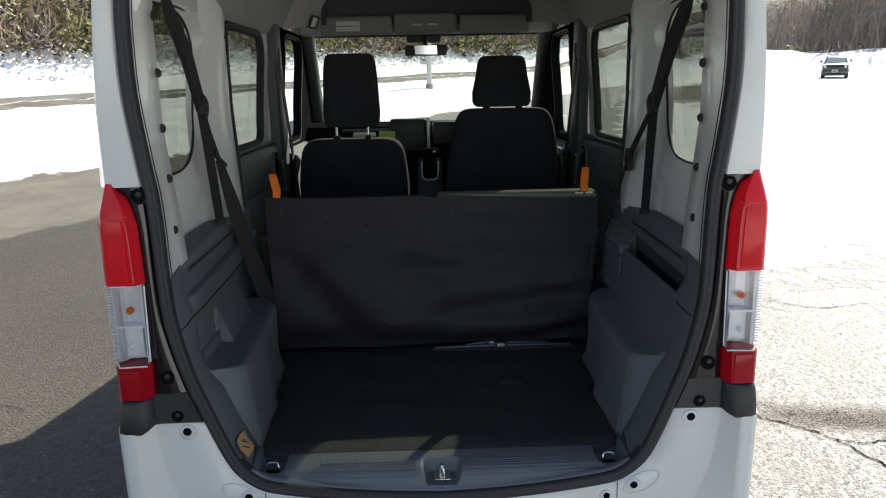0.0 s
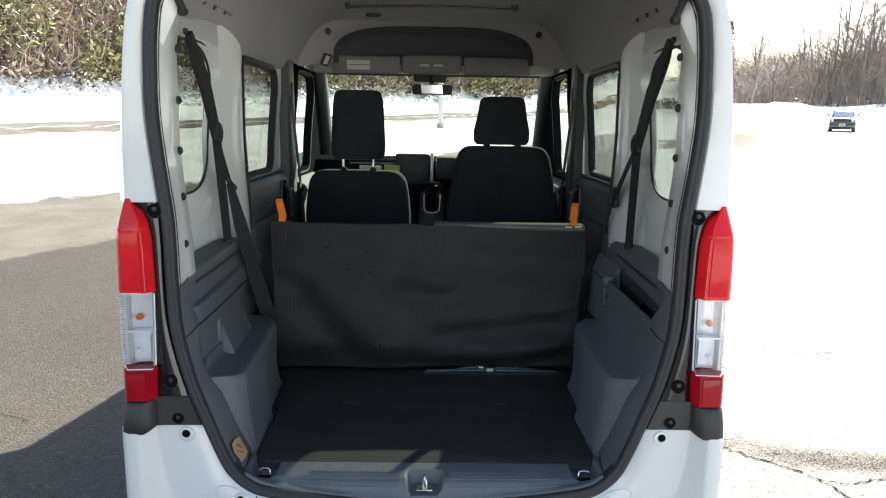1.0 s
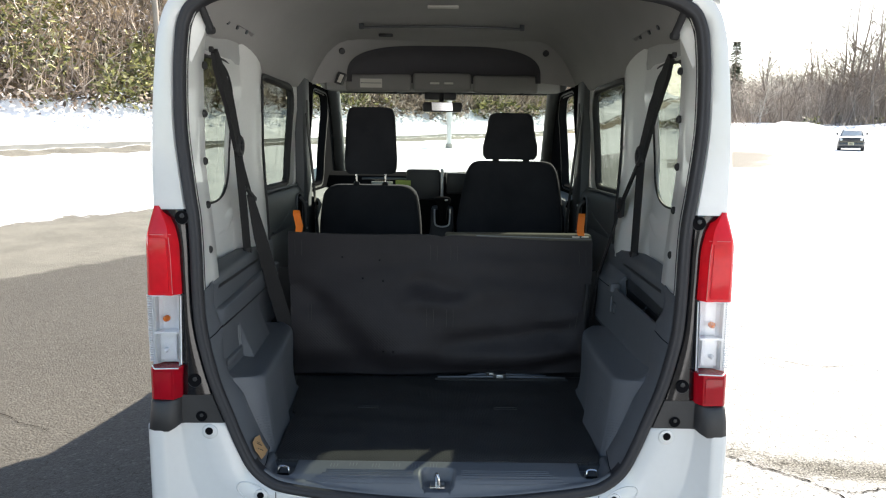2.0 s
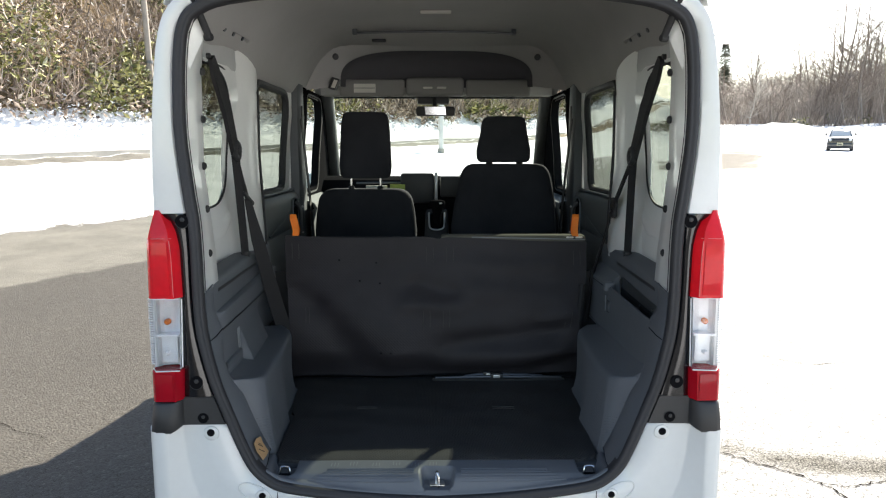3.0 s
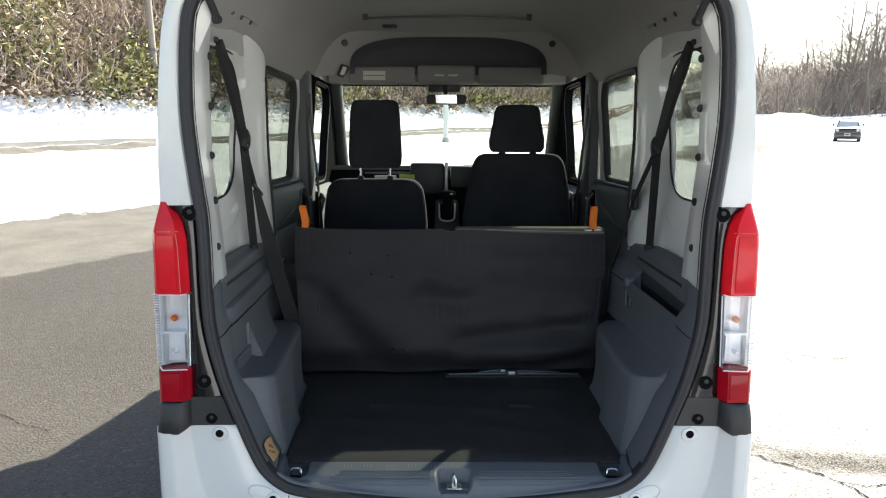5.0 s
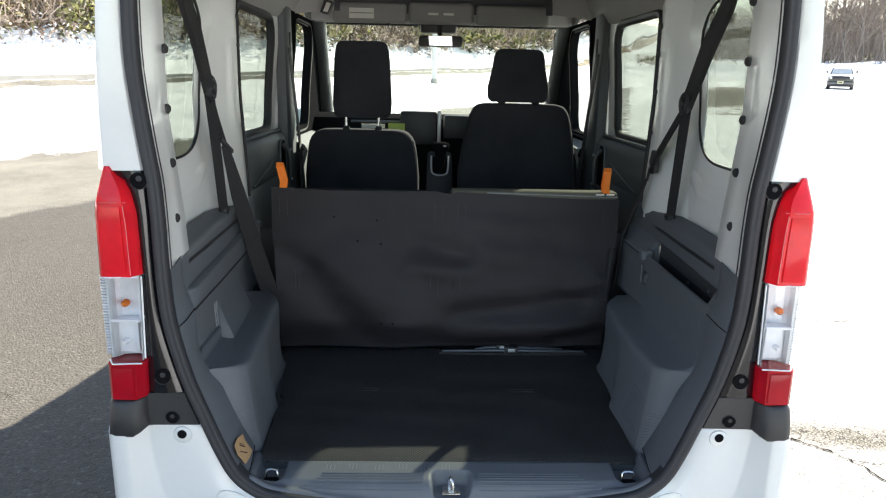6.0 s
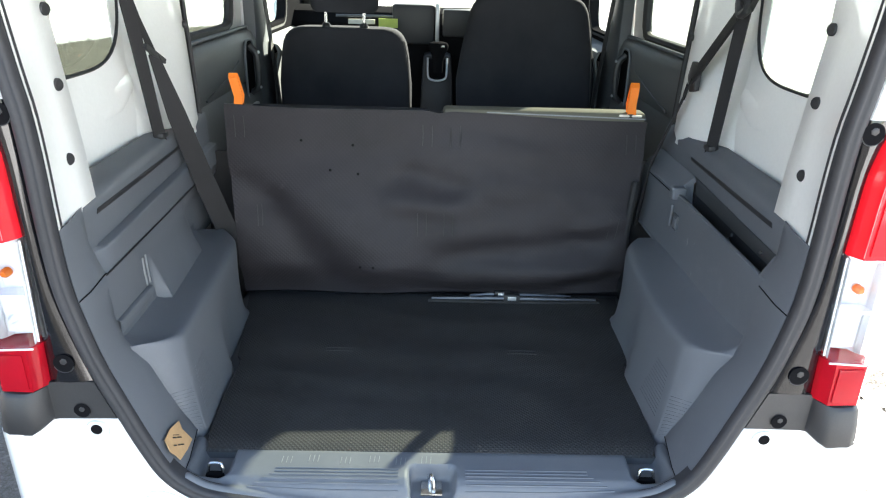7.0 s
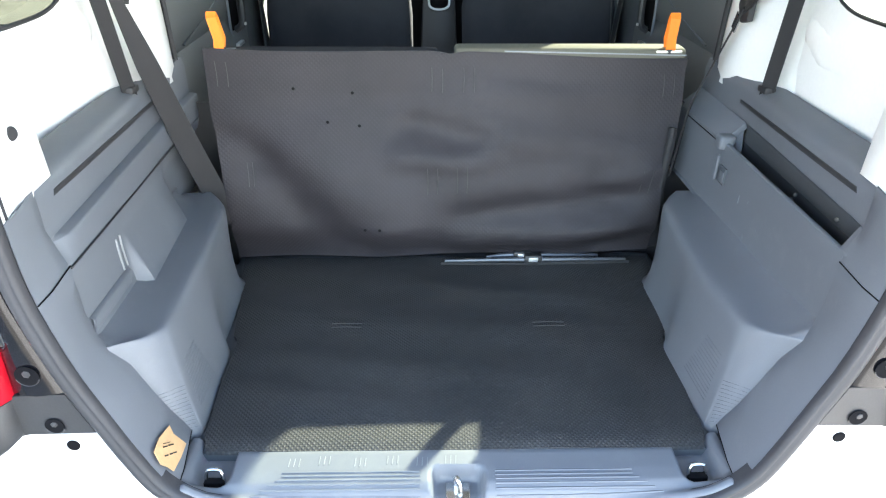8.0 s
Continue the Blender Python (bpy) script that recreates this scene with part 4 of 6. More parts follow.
def black_trim(s):
    rows = []
    for k in range(25):
        z = 0.803 + (1.262 - 0.803) * k / 24
        xi = curve_at(EDGE, z)
        xo = min(lamp_edge(z) + 0.004, 0.664) if z < 1.24 else 0.640 + (z - 1.24) * 1.6
        xo = max(xo, xi + 0.008)
        rows.append([(s * xi, 0.004, z), (s * (xi + 0.003), -0.002, z), (s * (xi + (xo - xi) * 0.25), -0.0075, z), (s * ((xi + xo) / 2), -0.0105, z), (s * (xi + (xo - xi) * 0.78), -0.0085, z), (s * (xo - 0.002), -0.003, z), (s * xo, 0.015, z)])
    part("lamp_surround", shell(rows, (0, 0.006, 0)), GLOSSBLK, van, "dusty gloss black strip beside the tail lamp", crease=80)
    rows = []
    for k in range(7):
        z = 0.7295 + (0.8015 - 0.7295) * k / 6
        xi = curve_at(EDGE, z)
        rows.append([(s * xi, 0.004, z), (s * (xi + 0.004), -0.006, z), (s * 0.628, -0.008, z), (s * 0.640, -0.012, z), (s * 0.646, 0.0, z)])
    part("bumper_filler", shell(rows, (0, 0.006, 0)), BLACK, van, "matt black plastic filler")
    cap = [[(0.634, 0.03, z + 0.012 * (z < 0.75)), (0.634, y + 0.026, z + 0.012 * (z < 0.75)), (0.644, y + 0.008, z + 0.006 * (z < 0.75)), (0.656, y, z), (w - 0.020, y, z), (w - 0.006, y + 0.008, z), (w, y + 0.024, z), (w + 0.001, 0.06, z)] for z, y, w in ((0.720, -0.036, 0.704), (0.721, -0.044, 0.709), (0.726, -0.047, 0.711), (0.760, -0.044, 0.709), (0.790, -0.040, 0.706), (0.796, -0.036, 0.704), (0.797, -0.026, 0.699))]
    part("bumper_cap", loft([flip(r, s) for r in cap], True, True), BLACK, van, "matt black bumper end cap", crease=50)
    plug(s, 0.613, -0.0085, 1.243, 0.0175)
    plug(s, 0.599, -0.0095, 0.840, 0.0175)
    plug(s, 0.587, -0.007, 0.747, 0.0145)
    for bx, bz, r in ((0.570, 0.706, 0.022), (0.447, 0.536, 0.020), (0.384, 0.510, 0.018)):
        rim = part("bumper_fixing", tube([(s * bx, 0.004, bz), (s * bx, -0.0060, bz - 0.001), (s * bx, -0.0085, bz - 0.001)], [r, r * 0.86, r * 0.62], 20), PAINT, van, "white moulded fixing boss")
        part("plug", disc((s * bx, -0.007, bz + r * 0.12), (0, -1, 0), r * 0.44, 0.004), HOLE, rim)
    dent = [(s * (0.466 + 0.040 * math.cos(a) - 0.008 * math.sin(a)), -0.0046, 0.543 + 0.020 * math.cos(a) + 0.021 * math.sin(a)) for a in (2 * math.pi * k / 32 for k in range(32))]
    part("moulded_hollow", tube(dent, 0.0016, 8, True), PAINT, van, crease=80)
    part("bumper_seam", box(s * 0.4085, s * 0.4105, -0.0045, -0.0025, 0.33, 0.545), BLACK, van)


def body_side(s):
    """Outer skin along one side, with its window openings."""
    off = (-s * 0.012, 0, 0)
    bm, ring = pierced((0.045, 0.840, 0.30, 1.765), (0.225, 0.600, 1.234, 1.662), lambda y, z: (s * (max(skin(z) - 0.004, 0.656) if y > 0.1 else skin(z) - 0.004), y, z), off, p=3.3)
    q = part("quarter_panel", bm, PAINT, van)
    part("quarter_window", filled([r + Vector((-s * 0.006, 0, 0)) for r in ring], (-s * 0.004, 0, 0)), PRIVACY, q, "tinted rear quarter glass")
    part("window_gasket", tube([r + Vector((-s * 0.010, 0, 0)) for r in ring], 0.005, 6, True), RUBBER, q)
    bm, ring = pierced((0.845, 1.54, 0.30, 1.71), (0.868, 1.385, 1.245, 1.662), lambda y, z: (s * max(skin(z) - 0.004, 0.674), y, z), (-s * 0.012, 0, 0), p=11)
    d = part("sliding_door", bm, INNER, van, "white sliding door with black trim")
    part("sliding_door_window", filled([r + Vector((-s * 0.003, 0, 0)) for r in ring], (-s * 0.004, 0, 0)), PRIVACY, d, "tinted sliding door glass")
    part("window_gasket", tube([r + Vector((-s * 0.014, 0, 0)) for r in ring], 0.015, 8, True), RUBBER, d)
    bm, ring = pierced((1.545, 2.62, 0.30, 1.72), (1.72, 2.16, 1.20, 1.690), lambda y, z: (s * max(skin(z) - 0.004, 0.674), y, z), (-s * 0.02, 0, 0), p=8)
    d = part("front_door", bm, PAINT, van)
    inside, _ = pierced((1.560, 2.60, 1.10, 1.71), (1.732, 2.135, 1.214, 1.682), lambda y, z: (s * (max(skin(z) - 0.004, 0.674) - 0.044), y, z), (s * 0.038, 0, 0), p=8)
    part("door_inner_frame", inside, DASH, d, "black inner door frame")
    part("front_door_window", filled([r + Vector((-s * 0.012, 0, 0)) for r in ring], (-s * 0.004, 0, 0)), SCREEN, d)
    part("window_gasket", tube([r + Vector((-s * 0.034, 0, 0)) for r in ring], 0.012, 6, True), RUBBER, d)
    part("front_wing", shell([[(s * 0.722, y, z) for y in (2.625, 2.9, 3.2, 3.30)] + [(s * 0.66, 3.35, z)] for z in (0.55, 0.8, 1.0)] + [[(s * 0.70, y, 1.16 - 0.35 * max(0.0, y - 2.7)) for y in (2.625, 2.9, 3.2, 3.30)] + [(s * 0.66, 3.34, 0.95)]], (-s * 0.01, 0, 0)), PAINT, van)
    # linings inside
    rows = [[(s * x, y, z) for y in (0.86, 1.0, 1.2, 1.36, 1.52)] for x, z in ((0.672, 1.232), (0.655, 1.222), (0.640, 1.19), (0.635, 1.10), (0.648, 1.07), (0.630, 1.02), (0.625, 0.80), (0.64, 0.58))]
    lining = part("sliding_door_lining", shell(rows, (s * 0.01, 0, 0)), LININGD, van, "dark grey door lining")
    part("armrest_groove", tube(smooth_line([(s * 0.636, 0.93, 1.085), (s * 0.637, 1.08, 1.11), (s * 0.638, 1.20, 1.13), (s * 0.638, 1.28, 1.15)], 3), 0.0035, 6), TRIMD, lining)
    part("handle_recess", slab([(s * 0.6345, y, z) for y, z in round_rect(1.345, 1.455, 1.000, 1.205, 24, 4)], (s * 0.004, 0, 0), 0.0015), DASH, lining, "dark recess round the handle")
    part("recess_rim", tube([(s * 0.6335, y, z) for y, z in round_rect(1.345, 1.455, 1.000, 1.205, 28, 4)], 0.004, 6, True), TRIM, lining)
    grip = part("grab_handle", tube(smooth_line([(s * 0.634, 1.40, 1.03), (s * 0.612, 1.40, 1.05), (s * 0.608, 1.40, 1.11), (s * 0.612, 1.40, 1.16), (s * 0.634, 1.40, 1.185)], 4), 0.011, 8), BLACK, lining)
    for z in (1.05, 1.165):
        part("screw_cap", disc((s * 0.603, 1.398, z), (-s, -0.4, 0.2), 0.005, 0.004, 10), SILVER, grip)
    part("lock_lever", box(s * 0.618, s * 0.634, 1.365, 1.43, 0.985, 0.996, 0.003), SILVER, lining, "bright inner door lever")
    part("sill_strip", tube([(s * 0.664, y, 1.238) for y in (0.87, 1.1, 1.3, 1.5)], 0.006, 8), TRIM, lining, "smooth window ledge strip")
    rows = [[(s * x, y, z) for x, y in ((0.668, 1.520), (0.638, 1.525), (0.628, 1.545), (0.628, 1.62), (0.636, 1.67 + flare), (0.668, 1.70 + flare))] for z, flare in ((0.55, 0.14), (0.9, 0.12), (1.12, 0.08), (1.2, 0.03), (1.45, 0.0), (1.60, 0.0), (1.715, 0.0))]
    part("centre_pillar", shell(rows, (s * 0.006, 0, 0)), TRIMD, van, "grey plastic centre pillar trim")
    part("belt_slider", box(s * 0.623, s * 0.630, 1.565, 1.605, 1.50, 1.62, 0.003), BLACK, van)
    rows = [[(s * x, y, z) for y in (1.68, 1.80, 2.1, 2.4, 2.62)] for x, z in ((0.675, 1.185), (0.645, 1.175), (0.60, 1.16), (0.59, 1.13), (0.61, 1.05), (0.60, 0.7))]
    part("front_door_lining", shell(rows, (s * 0.01, 0, 0)), LININGD, van, "dark grey front door lining")
    a = Vector((s * 0.600, 2.16, 1.735))
    b = Vector((s * 0.650, 2.70, 1.16))
    part("front_pillar", tube([a, a.lerp(b, 0.5) + Vector((0, 0.02, 0.02)), b], [0.035, 0.038, 0.05], 10), LININGD, van, "dark grey windscreen pillar")
    part("door_mirror", slab(flip([(0.71, 2.50, 1.12), (0.79, 2.47, 1.12), (0.79, 2.47, 1.28), (0.72, 2.50, 1.28)], s), (0, 0.16, 0), 0.025), PAINT, van, "white door mirror housing, folded in")
    # belt slack by the front seat
    part("front_belt", ribbon([(s * 0.618, 1.51, 1.56), (s * 0.605, 1.56, 1.30), (s * 0.595, 1.62, 1.02), (s * 0.585, 1.66, 0.75)], 0.045, 0.003, (0, 1, 0.2)), WEB, van)


def inner_quarter(s):
    """White painted metal inside the rear quarter, from the seal flange to the door edge."""
    def swell(z):
        return curve_at([(1.0, -0.022), (1.15, -0.015), (1.37, 0.004), (1.61, 0.0), (1.70, -0.010), (1.76, -0.03)], z)

    top = 1.735
    rows = []
    for z in [1.040, 1.0455, 1.0465, 1.0655, 1.0665] + [1.08 + (top - 1.08) * k / 26 for k in range(27)]:
        e = curve_at(EDGE, z) if z < 1.70 else 0.603 - (z - 1.70) * 0.65
        w = swell(z)
        end = 0.165 if z > 1.066 else curve_at([(1.040, 0.040), (1.0465, 0.085), (1.0655, 0.105)], z)
        base = [(e - 0.027, 0.006), (e - 0.025, 0.016), (0.592 + w * 0.6, 0.05), (0.601 + w, 0.10), (0.606 + w, 0.158), (0.611 + w, 0.172), (0.622 + w, 0.176)]
        rows.append([(s * x, min(y, end), z) for x, y in base])
    flange = part("inner_flange", shell(rows, (s * 0.003, 0.003, 0)), INNER, van, "white painted inner flange with black clips")
    for y, z in ((0.178, 1.612), (0.172, 1.492), (0.168, 1.372), (0.148, 1.262), (0.122, 1.150)):
        x = 0.606 + swell(z) - 0.002
        part("clip", disc((s * x, y - 0.025, z), (-s, -0.25, 0), 0.010, 0.006, 14), BLACK, flange)
    bm, ring = pierced((0.08, 0.640, 1.06, 1.75), (0.12, 0.535, 1.246, 1.655), lambda y, z: (s * (min(max(skin(z) - 0.030, 0.648), 0.668) - 0.012 * math.exp(-((y - 0.42) / 0.1) ** 2 - ((z - 1.18) / 0.035) ** 2)), y, z), (s * 0.004, 0, 0), p=3.3)
    bumps = [[(s * (0.6675 - 0.010 * math.exp(-((y - 0.40 - 0.10 * v) / (0.05 + 0.05 * v)) ** 4 - ((v - 0.5) / 0.36) ** 4)), y, 1.125 + 0.10 * v) for y in np.arange(0.28, 0.541, 0.01)] for v in np.arange(0, 1.01, 0.05)]
    panel = part("inner_panel", bm, INNER, van, "white painted panel round the quarter window")
    part("pressing", shell(bumps, (s * 0.004, 0, 0)), INNER, panel, crease=80)
    part("panel_gasket", tube(ring, 0.0035, 6, True), RUBBER, panel)
    rows = []
    for k in range(16):
        row = []
        for x, y in ((0.669, 0.500), (0.6665, 0.530), (0.662, 0.560), (0.655, 0.595), (0.645, 0.635), (0.636, 0.675), (0.630, 0.72), (0.628, 0.76), (0.632, 0.80), (0.645, 0.835), (0.672, 0.85)):
            crown = curve_at([(0.54, 1.742), (0.62, 1.730), (0.70, 1.712), (0.76, 1.690), (0.80, 1.668), (0.85, 1.63)], y)
            z = 1.04 + (crown - 1.04) * min(k, 14) / 14
            flush = min(max(skin(z) - 0.030, 0.648), 0.668) + 0.003 - 0.05 * (y - 0.50)
            blend = soft_step(y, 0.50, 0.63)
            row.append((s * ((x + swell(z) * 0.6) * blend + flush * (1 - blend) + (0.03 if k == 15 else 0.0)), y, z + (0.012 if k == 15 else 0.0)))
        rows.append(row)
    pillar = part("rear_inner_pillar", shell(rows, (s * 0.003, 0, 0)), INNER, van, "white painted pillar behind the sliding door", crease=70)
    part("door_seal", tube([(s * (0.640 + swell(z) * 0.6), 0.838, z) for z in (1.02, 1.2, 1.4, 1.55, 1.625)], 0.007, 6), RUBBER, pillar)
    for z in (1.61, 1.53, 1.42, 1.30):
        part("clip", disc((s * (0.628 + swell(z) * 0.6), 0.79, z), (-s, 0, 0), 0.009, 0.006, 12), BLACK, pillar)


def taper(y):
    """How far the side lining leans inwards towards the tailgate."""
    return curve_at([(0.04, -0.026), (0.62, 0.009), (0.86, 0.012)], y)


LINING = [(0.655, 1.081), (0.634, 1.079), (0.616, 1.072), (0.609, 1.064), (0.606, 1.052), (0.606, 1.030), (0.606, 1.000)]
LOWER = [(0.606, 0.9925), (0.6052, 0.9900), (0.5905, 0.9875), (0.5885, 0.986), (0.5878, 0.982), (0.5875, 0.970), (0.5865, 0.938), (0.5885, 0.9365), (0.5890, 0.9350), (0.5865, 0.9335), (0.5864, 0.91), (0.5862, 0.897), (0.586, 0.88), (0.5848, 0.86), (0.583, 0.838), (0.580, 0.82), (0.579, 0.806), (0.578, 0.786)]


def lining_x(y, z):
    """Distance of the passenger side lining from the middle."""
    bulge = 0.027 * min(1.0, max(0.0, (0.897 - z) / 0.097)) * min(1.0, max(0.0, (y - 0.291) / 0.014)) * (1 - soft_step(y, 0.545, 0.60))
    return curve_at([(b, a) for a, b in (LINING[3:] + LOWER)[::-1]], z) + taper(y) - bulge + 0.022 * soft_step(y, 0.545, 0.60) * (1 - soft_step(z, 0.885, 0.925))


def near_x(y, z):
    """The same, with the step in the wall dying out towards the tailgate."""
    step = soft_step(y, 0.100, 0.135)
    flat = 0.606 + taper(y) - 0.0195 * min(1, max(0, (1.0 - z) / 0.062))
    return lining_x(y, z) * step + flat * (1 - step) if z > 0.94 else lining_x(y, z)


def quarter_trim(s):
    """Grey moulded lining: upper shelf, slotted wall, ledge over the wheel box, and the box itself."""
    ys = (0.0985, 0.105, 0.115, 0.13, 0.165, 0.20, 0.25, 0.28, 0.2905, 0.2945, 0.298, 0.3015, 0.305, 0.312, 0.35, 0.40, 0.50, 0.545, 0.56, 0.58, 0.60, 0.65, 0.72, 0.86)
    rows = []
    for y in ys:
        row = [(s * (x + taper(y) * (1 if z < 1.07 else 0.6)), y, z) for x, z in LINING]
        if s < 0:
            # the step in the wall dies out towards the tailgate
            row += [(s * near_x(y, z), y, z + 0.010 * (1 - soft_step(y, 0.1, 0.5)) * (0.93 < z < 0.945)) for x, z in LOWER]
        rows.append(row)
    trim = part("quarter_trim", shell(rows, (s * 0.004, 0.0, 0)), TRIM, van, "blue-grey moulded plastic side lining", crease=50)
    part("slot", slab([(s * (lining_x(y, z) - 0.0010), y, z) for y, z in ((0.150, 1.038), (0.30, 1.034), (0.64, 1.029), (0.64, 1.037), (0.30, 1.044), (0.155, 1.047))], (s * 0.005, 0, 0), 0.0012), BLACK, trim, "dark moulded slot")
    if s < 0:
        part("panel_joint", ribbon([(-lining_x(y, 0.9365) + 0.0030, y, z) for y, z in ((0.10, 0.9455), (0.20, 0.9425), (0.40, 0.9375), (0.70, 0.9355))], 0.0018, 0.003, (0, 0.1, 1)), BLACK, trim)
        rows = []
        for f in (0.0, 0.25, 0.5, 0.75, 1.0):
            y, z = 0.108 + 0.164 * f, 0.853 - 0.008 * f
            x = lining_x(y, z)
            rows.append([(-(x + 0.002), y, z + 0.001), (-(x - 0.0005), y, z + 0.0008), (-(x - 0.0070), y, z - 0.0004), (-(x - 0.0080), y, z - 0.002), (-(x - 0.0072), y, z - 0.014), (-(x + 0.002), y, z - 0.048)])
        part("moulded_ledge", shell(rows, (-0.003, 0, 0)), TRIM, trim, "narrow moulded ledge", crease=60)
        # raised lines in a pale colour that paints their highlights
        for dy in (0.0, 0.017):
            part("handle_mark", tube([(-lining_x(y + dy, z) + 0.0012, y + dy, z) for y, z in ((0.263, 0.907), (0.262, 0.878), (0.262, 0.848))], 0.0019, 6), TICK, trim, "raised line with its highlight coloured in")
    else:
        panel = part("pocket_panel", shell([[(x + taper(y) * 0.25, y, z) for x, z in [(0.578, 0.950), (0.576, 0.962), (0.5735, 0.9655), (0.570, 0.966), (0.5675, 0.964), (0.5665, 0.955), (0.566, 0.93), (0.5665, 0.88), (0.565, 0.84), (0.562, 0.818), (0.5655, 0.8165), (0.5655, 0.812), (0.560, 0.808)]] for y in (0.100, 0.13, 0.20, 0.35, 0.50, 0.62, 0.72, 0.86)], (0.002, 0, 0)), TRIM, van, "blue-grey lower side panel with a few scuffs")
        for y, z, l, w in ((0.45, 0.90, 0.018, 0.002), (0.36, 0.87, 0.014, -0.004), (0.30, 0.895, 0.020, 0.003), (0.24, 0.85, 0.012, 0.002), (0.40, 0.84, 0.010, -0.003), (0.41, 0.905, 0.006, 0.004), (0.33, 0.915, 0.009, -0.002), (0.22, 0.905, 0.012, 0.003), (0.27, 0.935, 0.008, 0.002)):
            part("scuff", ribbon([(0.5645 if z > 0.85 else 0.5625, y, z), (0.5650 if z > 0.86 else 0.5630, y + w, z - l)], 0.0010, 0.0008, (0, 1, 0)), TICK, panel)
        part("trim_joint", ribbon([(0.5650 + taper(y) * 0.25, y, z) for y, z in ((0.565, 0.9595), (0.65, 0.9575), (0.80, 0.955))], 0.0014, 0.002, (0, 0.1, 1)), HOLE, panel)
        for y0, y1 in ((0.092, 0.116), (0.585, 0.86)):
            part("pocket_end", slab([(0.5665 + taper(y0) * 0.25, y0, 0.964), (0.5665 + taper(y1) * 0.25, y1, 0.964), (0.605 + taper(y1), y1, 1.004), (0.605 + taper(y0), y0, 1.004)], (0.006, 0, -0.014), 0.004), TRIM, trim)
    # sloping band beside the seal
    rows = []
    upper = [(z, near_x(0.1, z) - (0.010 if z < 0.83 else 0.001) if s < 0 else curve_at([(0.82, 0.542), (0.87, 0.5590), (0.96, 0.5600), (1.0, 0.578)], z), 0.094 if z < 0.83 else 0.1005) for z in (0.82, 0.86, 0.905, 0.925, 0.94, 0.97, 1.00, 1.045, 1.064)]
    for z, x2, y2 in ((0.598, 0.4575, 0.130), (0.615, 0.466, 0.130), (0.65, 0.480, 0.122), (0.70, 0.496, 0.112), (0.76, 0.515, 0.103), *upper):
        x1 = curve_at([(0.544, 0.386), (0.555, 0.42), *EDGE], z) - 0.028
        a, b = Vector((x1, 0.004, z)), Vector((x2, y2, z + 0.006))
        mid = a.lerp(b, 0.35) + Vector((-0.003, -0.001, 0))
        rows.append([(s * p.x, p.y, p.z) for p in (a, a.lerp(mid, 0.4), mid, mid.lerp(b, 0.6), b, b + Vector((0.012, 0.012, 0)))])
    band = part("lower_pillar_trim", shell(rows, (s * 0.003, 0.003, 0)), TRIM, van, "grey plastic lower pillar trim")
    part("trim_joint", tube([Vector(p) + Vector((-s * 0.0006, -0.0004, 0.0006)) for p in rows[0][:5]], 0.0008, 5), HOLE, band)
    part("trim_joint", tube([Vector(p) + Vector((-s * 0.0004, -0.0004, 0.004)) for p in rows[9][:5]], 0.0011, 5), HOLE, band)
    # ledge and wheel box: one skin round the corner
    edge = [(0.539, 0.088, 0.815), (0.522, 0.102, 0.8125), (0.499, 0.122, 0.807), (0.481, 0.149, 0.802), (0.4715, 0.185, 0.798), (0.472, 0.30, 0.797), (0.477, 0.45, 0.799), (0.489, 0.655, 0.806)]
    outer = [(0.545, 0.087, 0.818), (0.545, 0.090, 0.818), (0.545, 0.096, 0.817), (0.552, 0.110, 0.816), (0.556, 0.14, 0.815), (0.574, 0.30, 0.812), (0.578, 0.45, 0.810), (0.592, 0.655, 0.808)]
    foot = [(0.462, 0.132, 0.574), (0.455, 0.136, 0.574), (0.450, 0.140, 0.574), (0.4465, 0.150, 0.574), (0.4450, 0.168, 0.574), (0.446, 0.30, 0.574), (0.447, 0.405, 0.574), (0.450, 0.655, 0.574)]
    if s < 0:
        outer = [(0.548, 0.087, 0.806), (0.549, 0.091, 0.805), (0.552, 0.098, 0.804), (0.562, 0.112, 0.802), (0.568, 0.14, 0.801), (0.582, 0.30, 0.799), (0.582, 0.45, 0.799), (0.592, 0.655, 0.802)]
    edge, outer, foot = (smooth_line(q, 9) for q in (edge, outer, foot))
    cols = []
    for e, o, f in zip(edge, outer, foot):
        col = [o + Vector((0.010, 0, 0.03)), o]
        col += [o.lerp(e, g) for g in (0.3, 0.55, 0.72, 0.86, 0.95)] + [e]
        for g in (0.03, 0.07, 0.13, 0.22, 0.36, 0.5, 0.65, 0.8, 0.92, 1.0):
            p = e.lerp(f, g) + Vector((0.003 * math.sin(math.pi * g), 0, 0))
            crease = 0.385 + 0.03 * g
            col.append(p + Vector((0.023 * soft_step(g, 0.02, 0.75) * soft_step(e.y, crease, crease + 0.055), 0, 0)))
        cols.append(col)
    end = [c + Vector((0.05, 0.03, 0)) for c in cols[-1]]
    bm = loft([[(s * p.x - 0.008 * soft_step(p.y, 0.12, 0.35), p.y, p.z) for p in c] for c in cols + [end]], False)
    inner = [v for v in bm.verts if not v.is_boundary]
    for k in range(8):
        bmesh.ops.smooth_vert(bm, verts=inner, factor=0.5, use_axis_x=True, use_axis_y=True, use_axis_z=True)
    skin_tree = BVHTree.FromBMesh(bm)

    def on_box(x, y, z):
        at, normal = skin_tree.find_nearest((x, y, z))[:2]
        return at

    boxp = part("wheel_box", bm, TRIM, van, "blue-grey moulded plastic wheel box", crease=85)
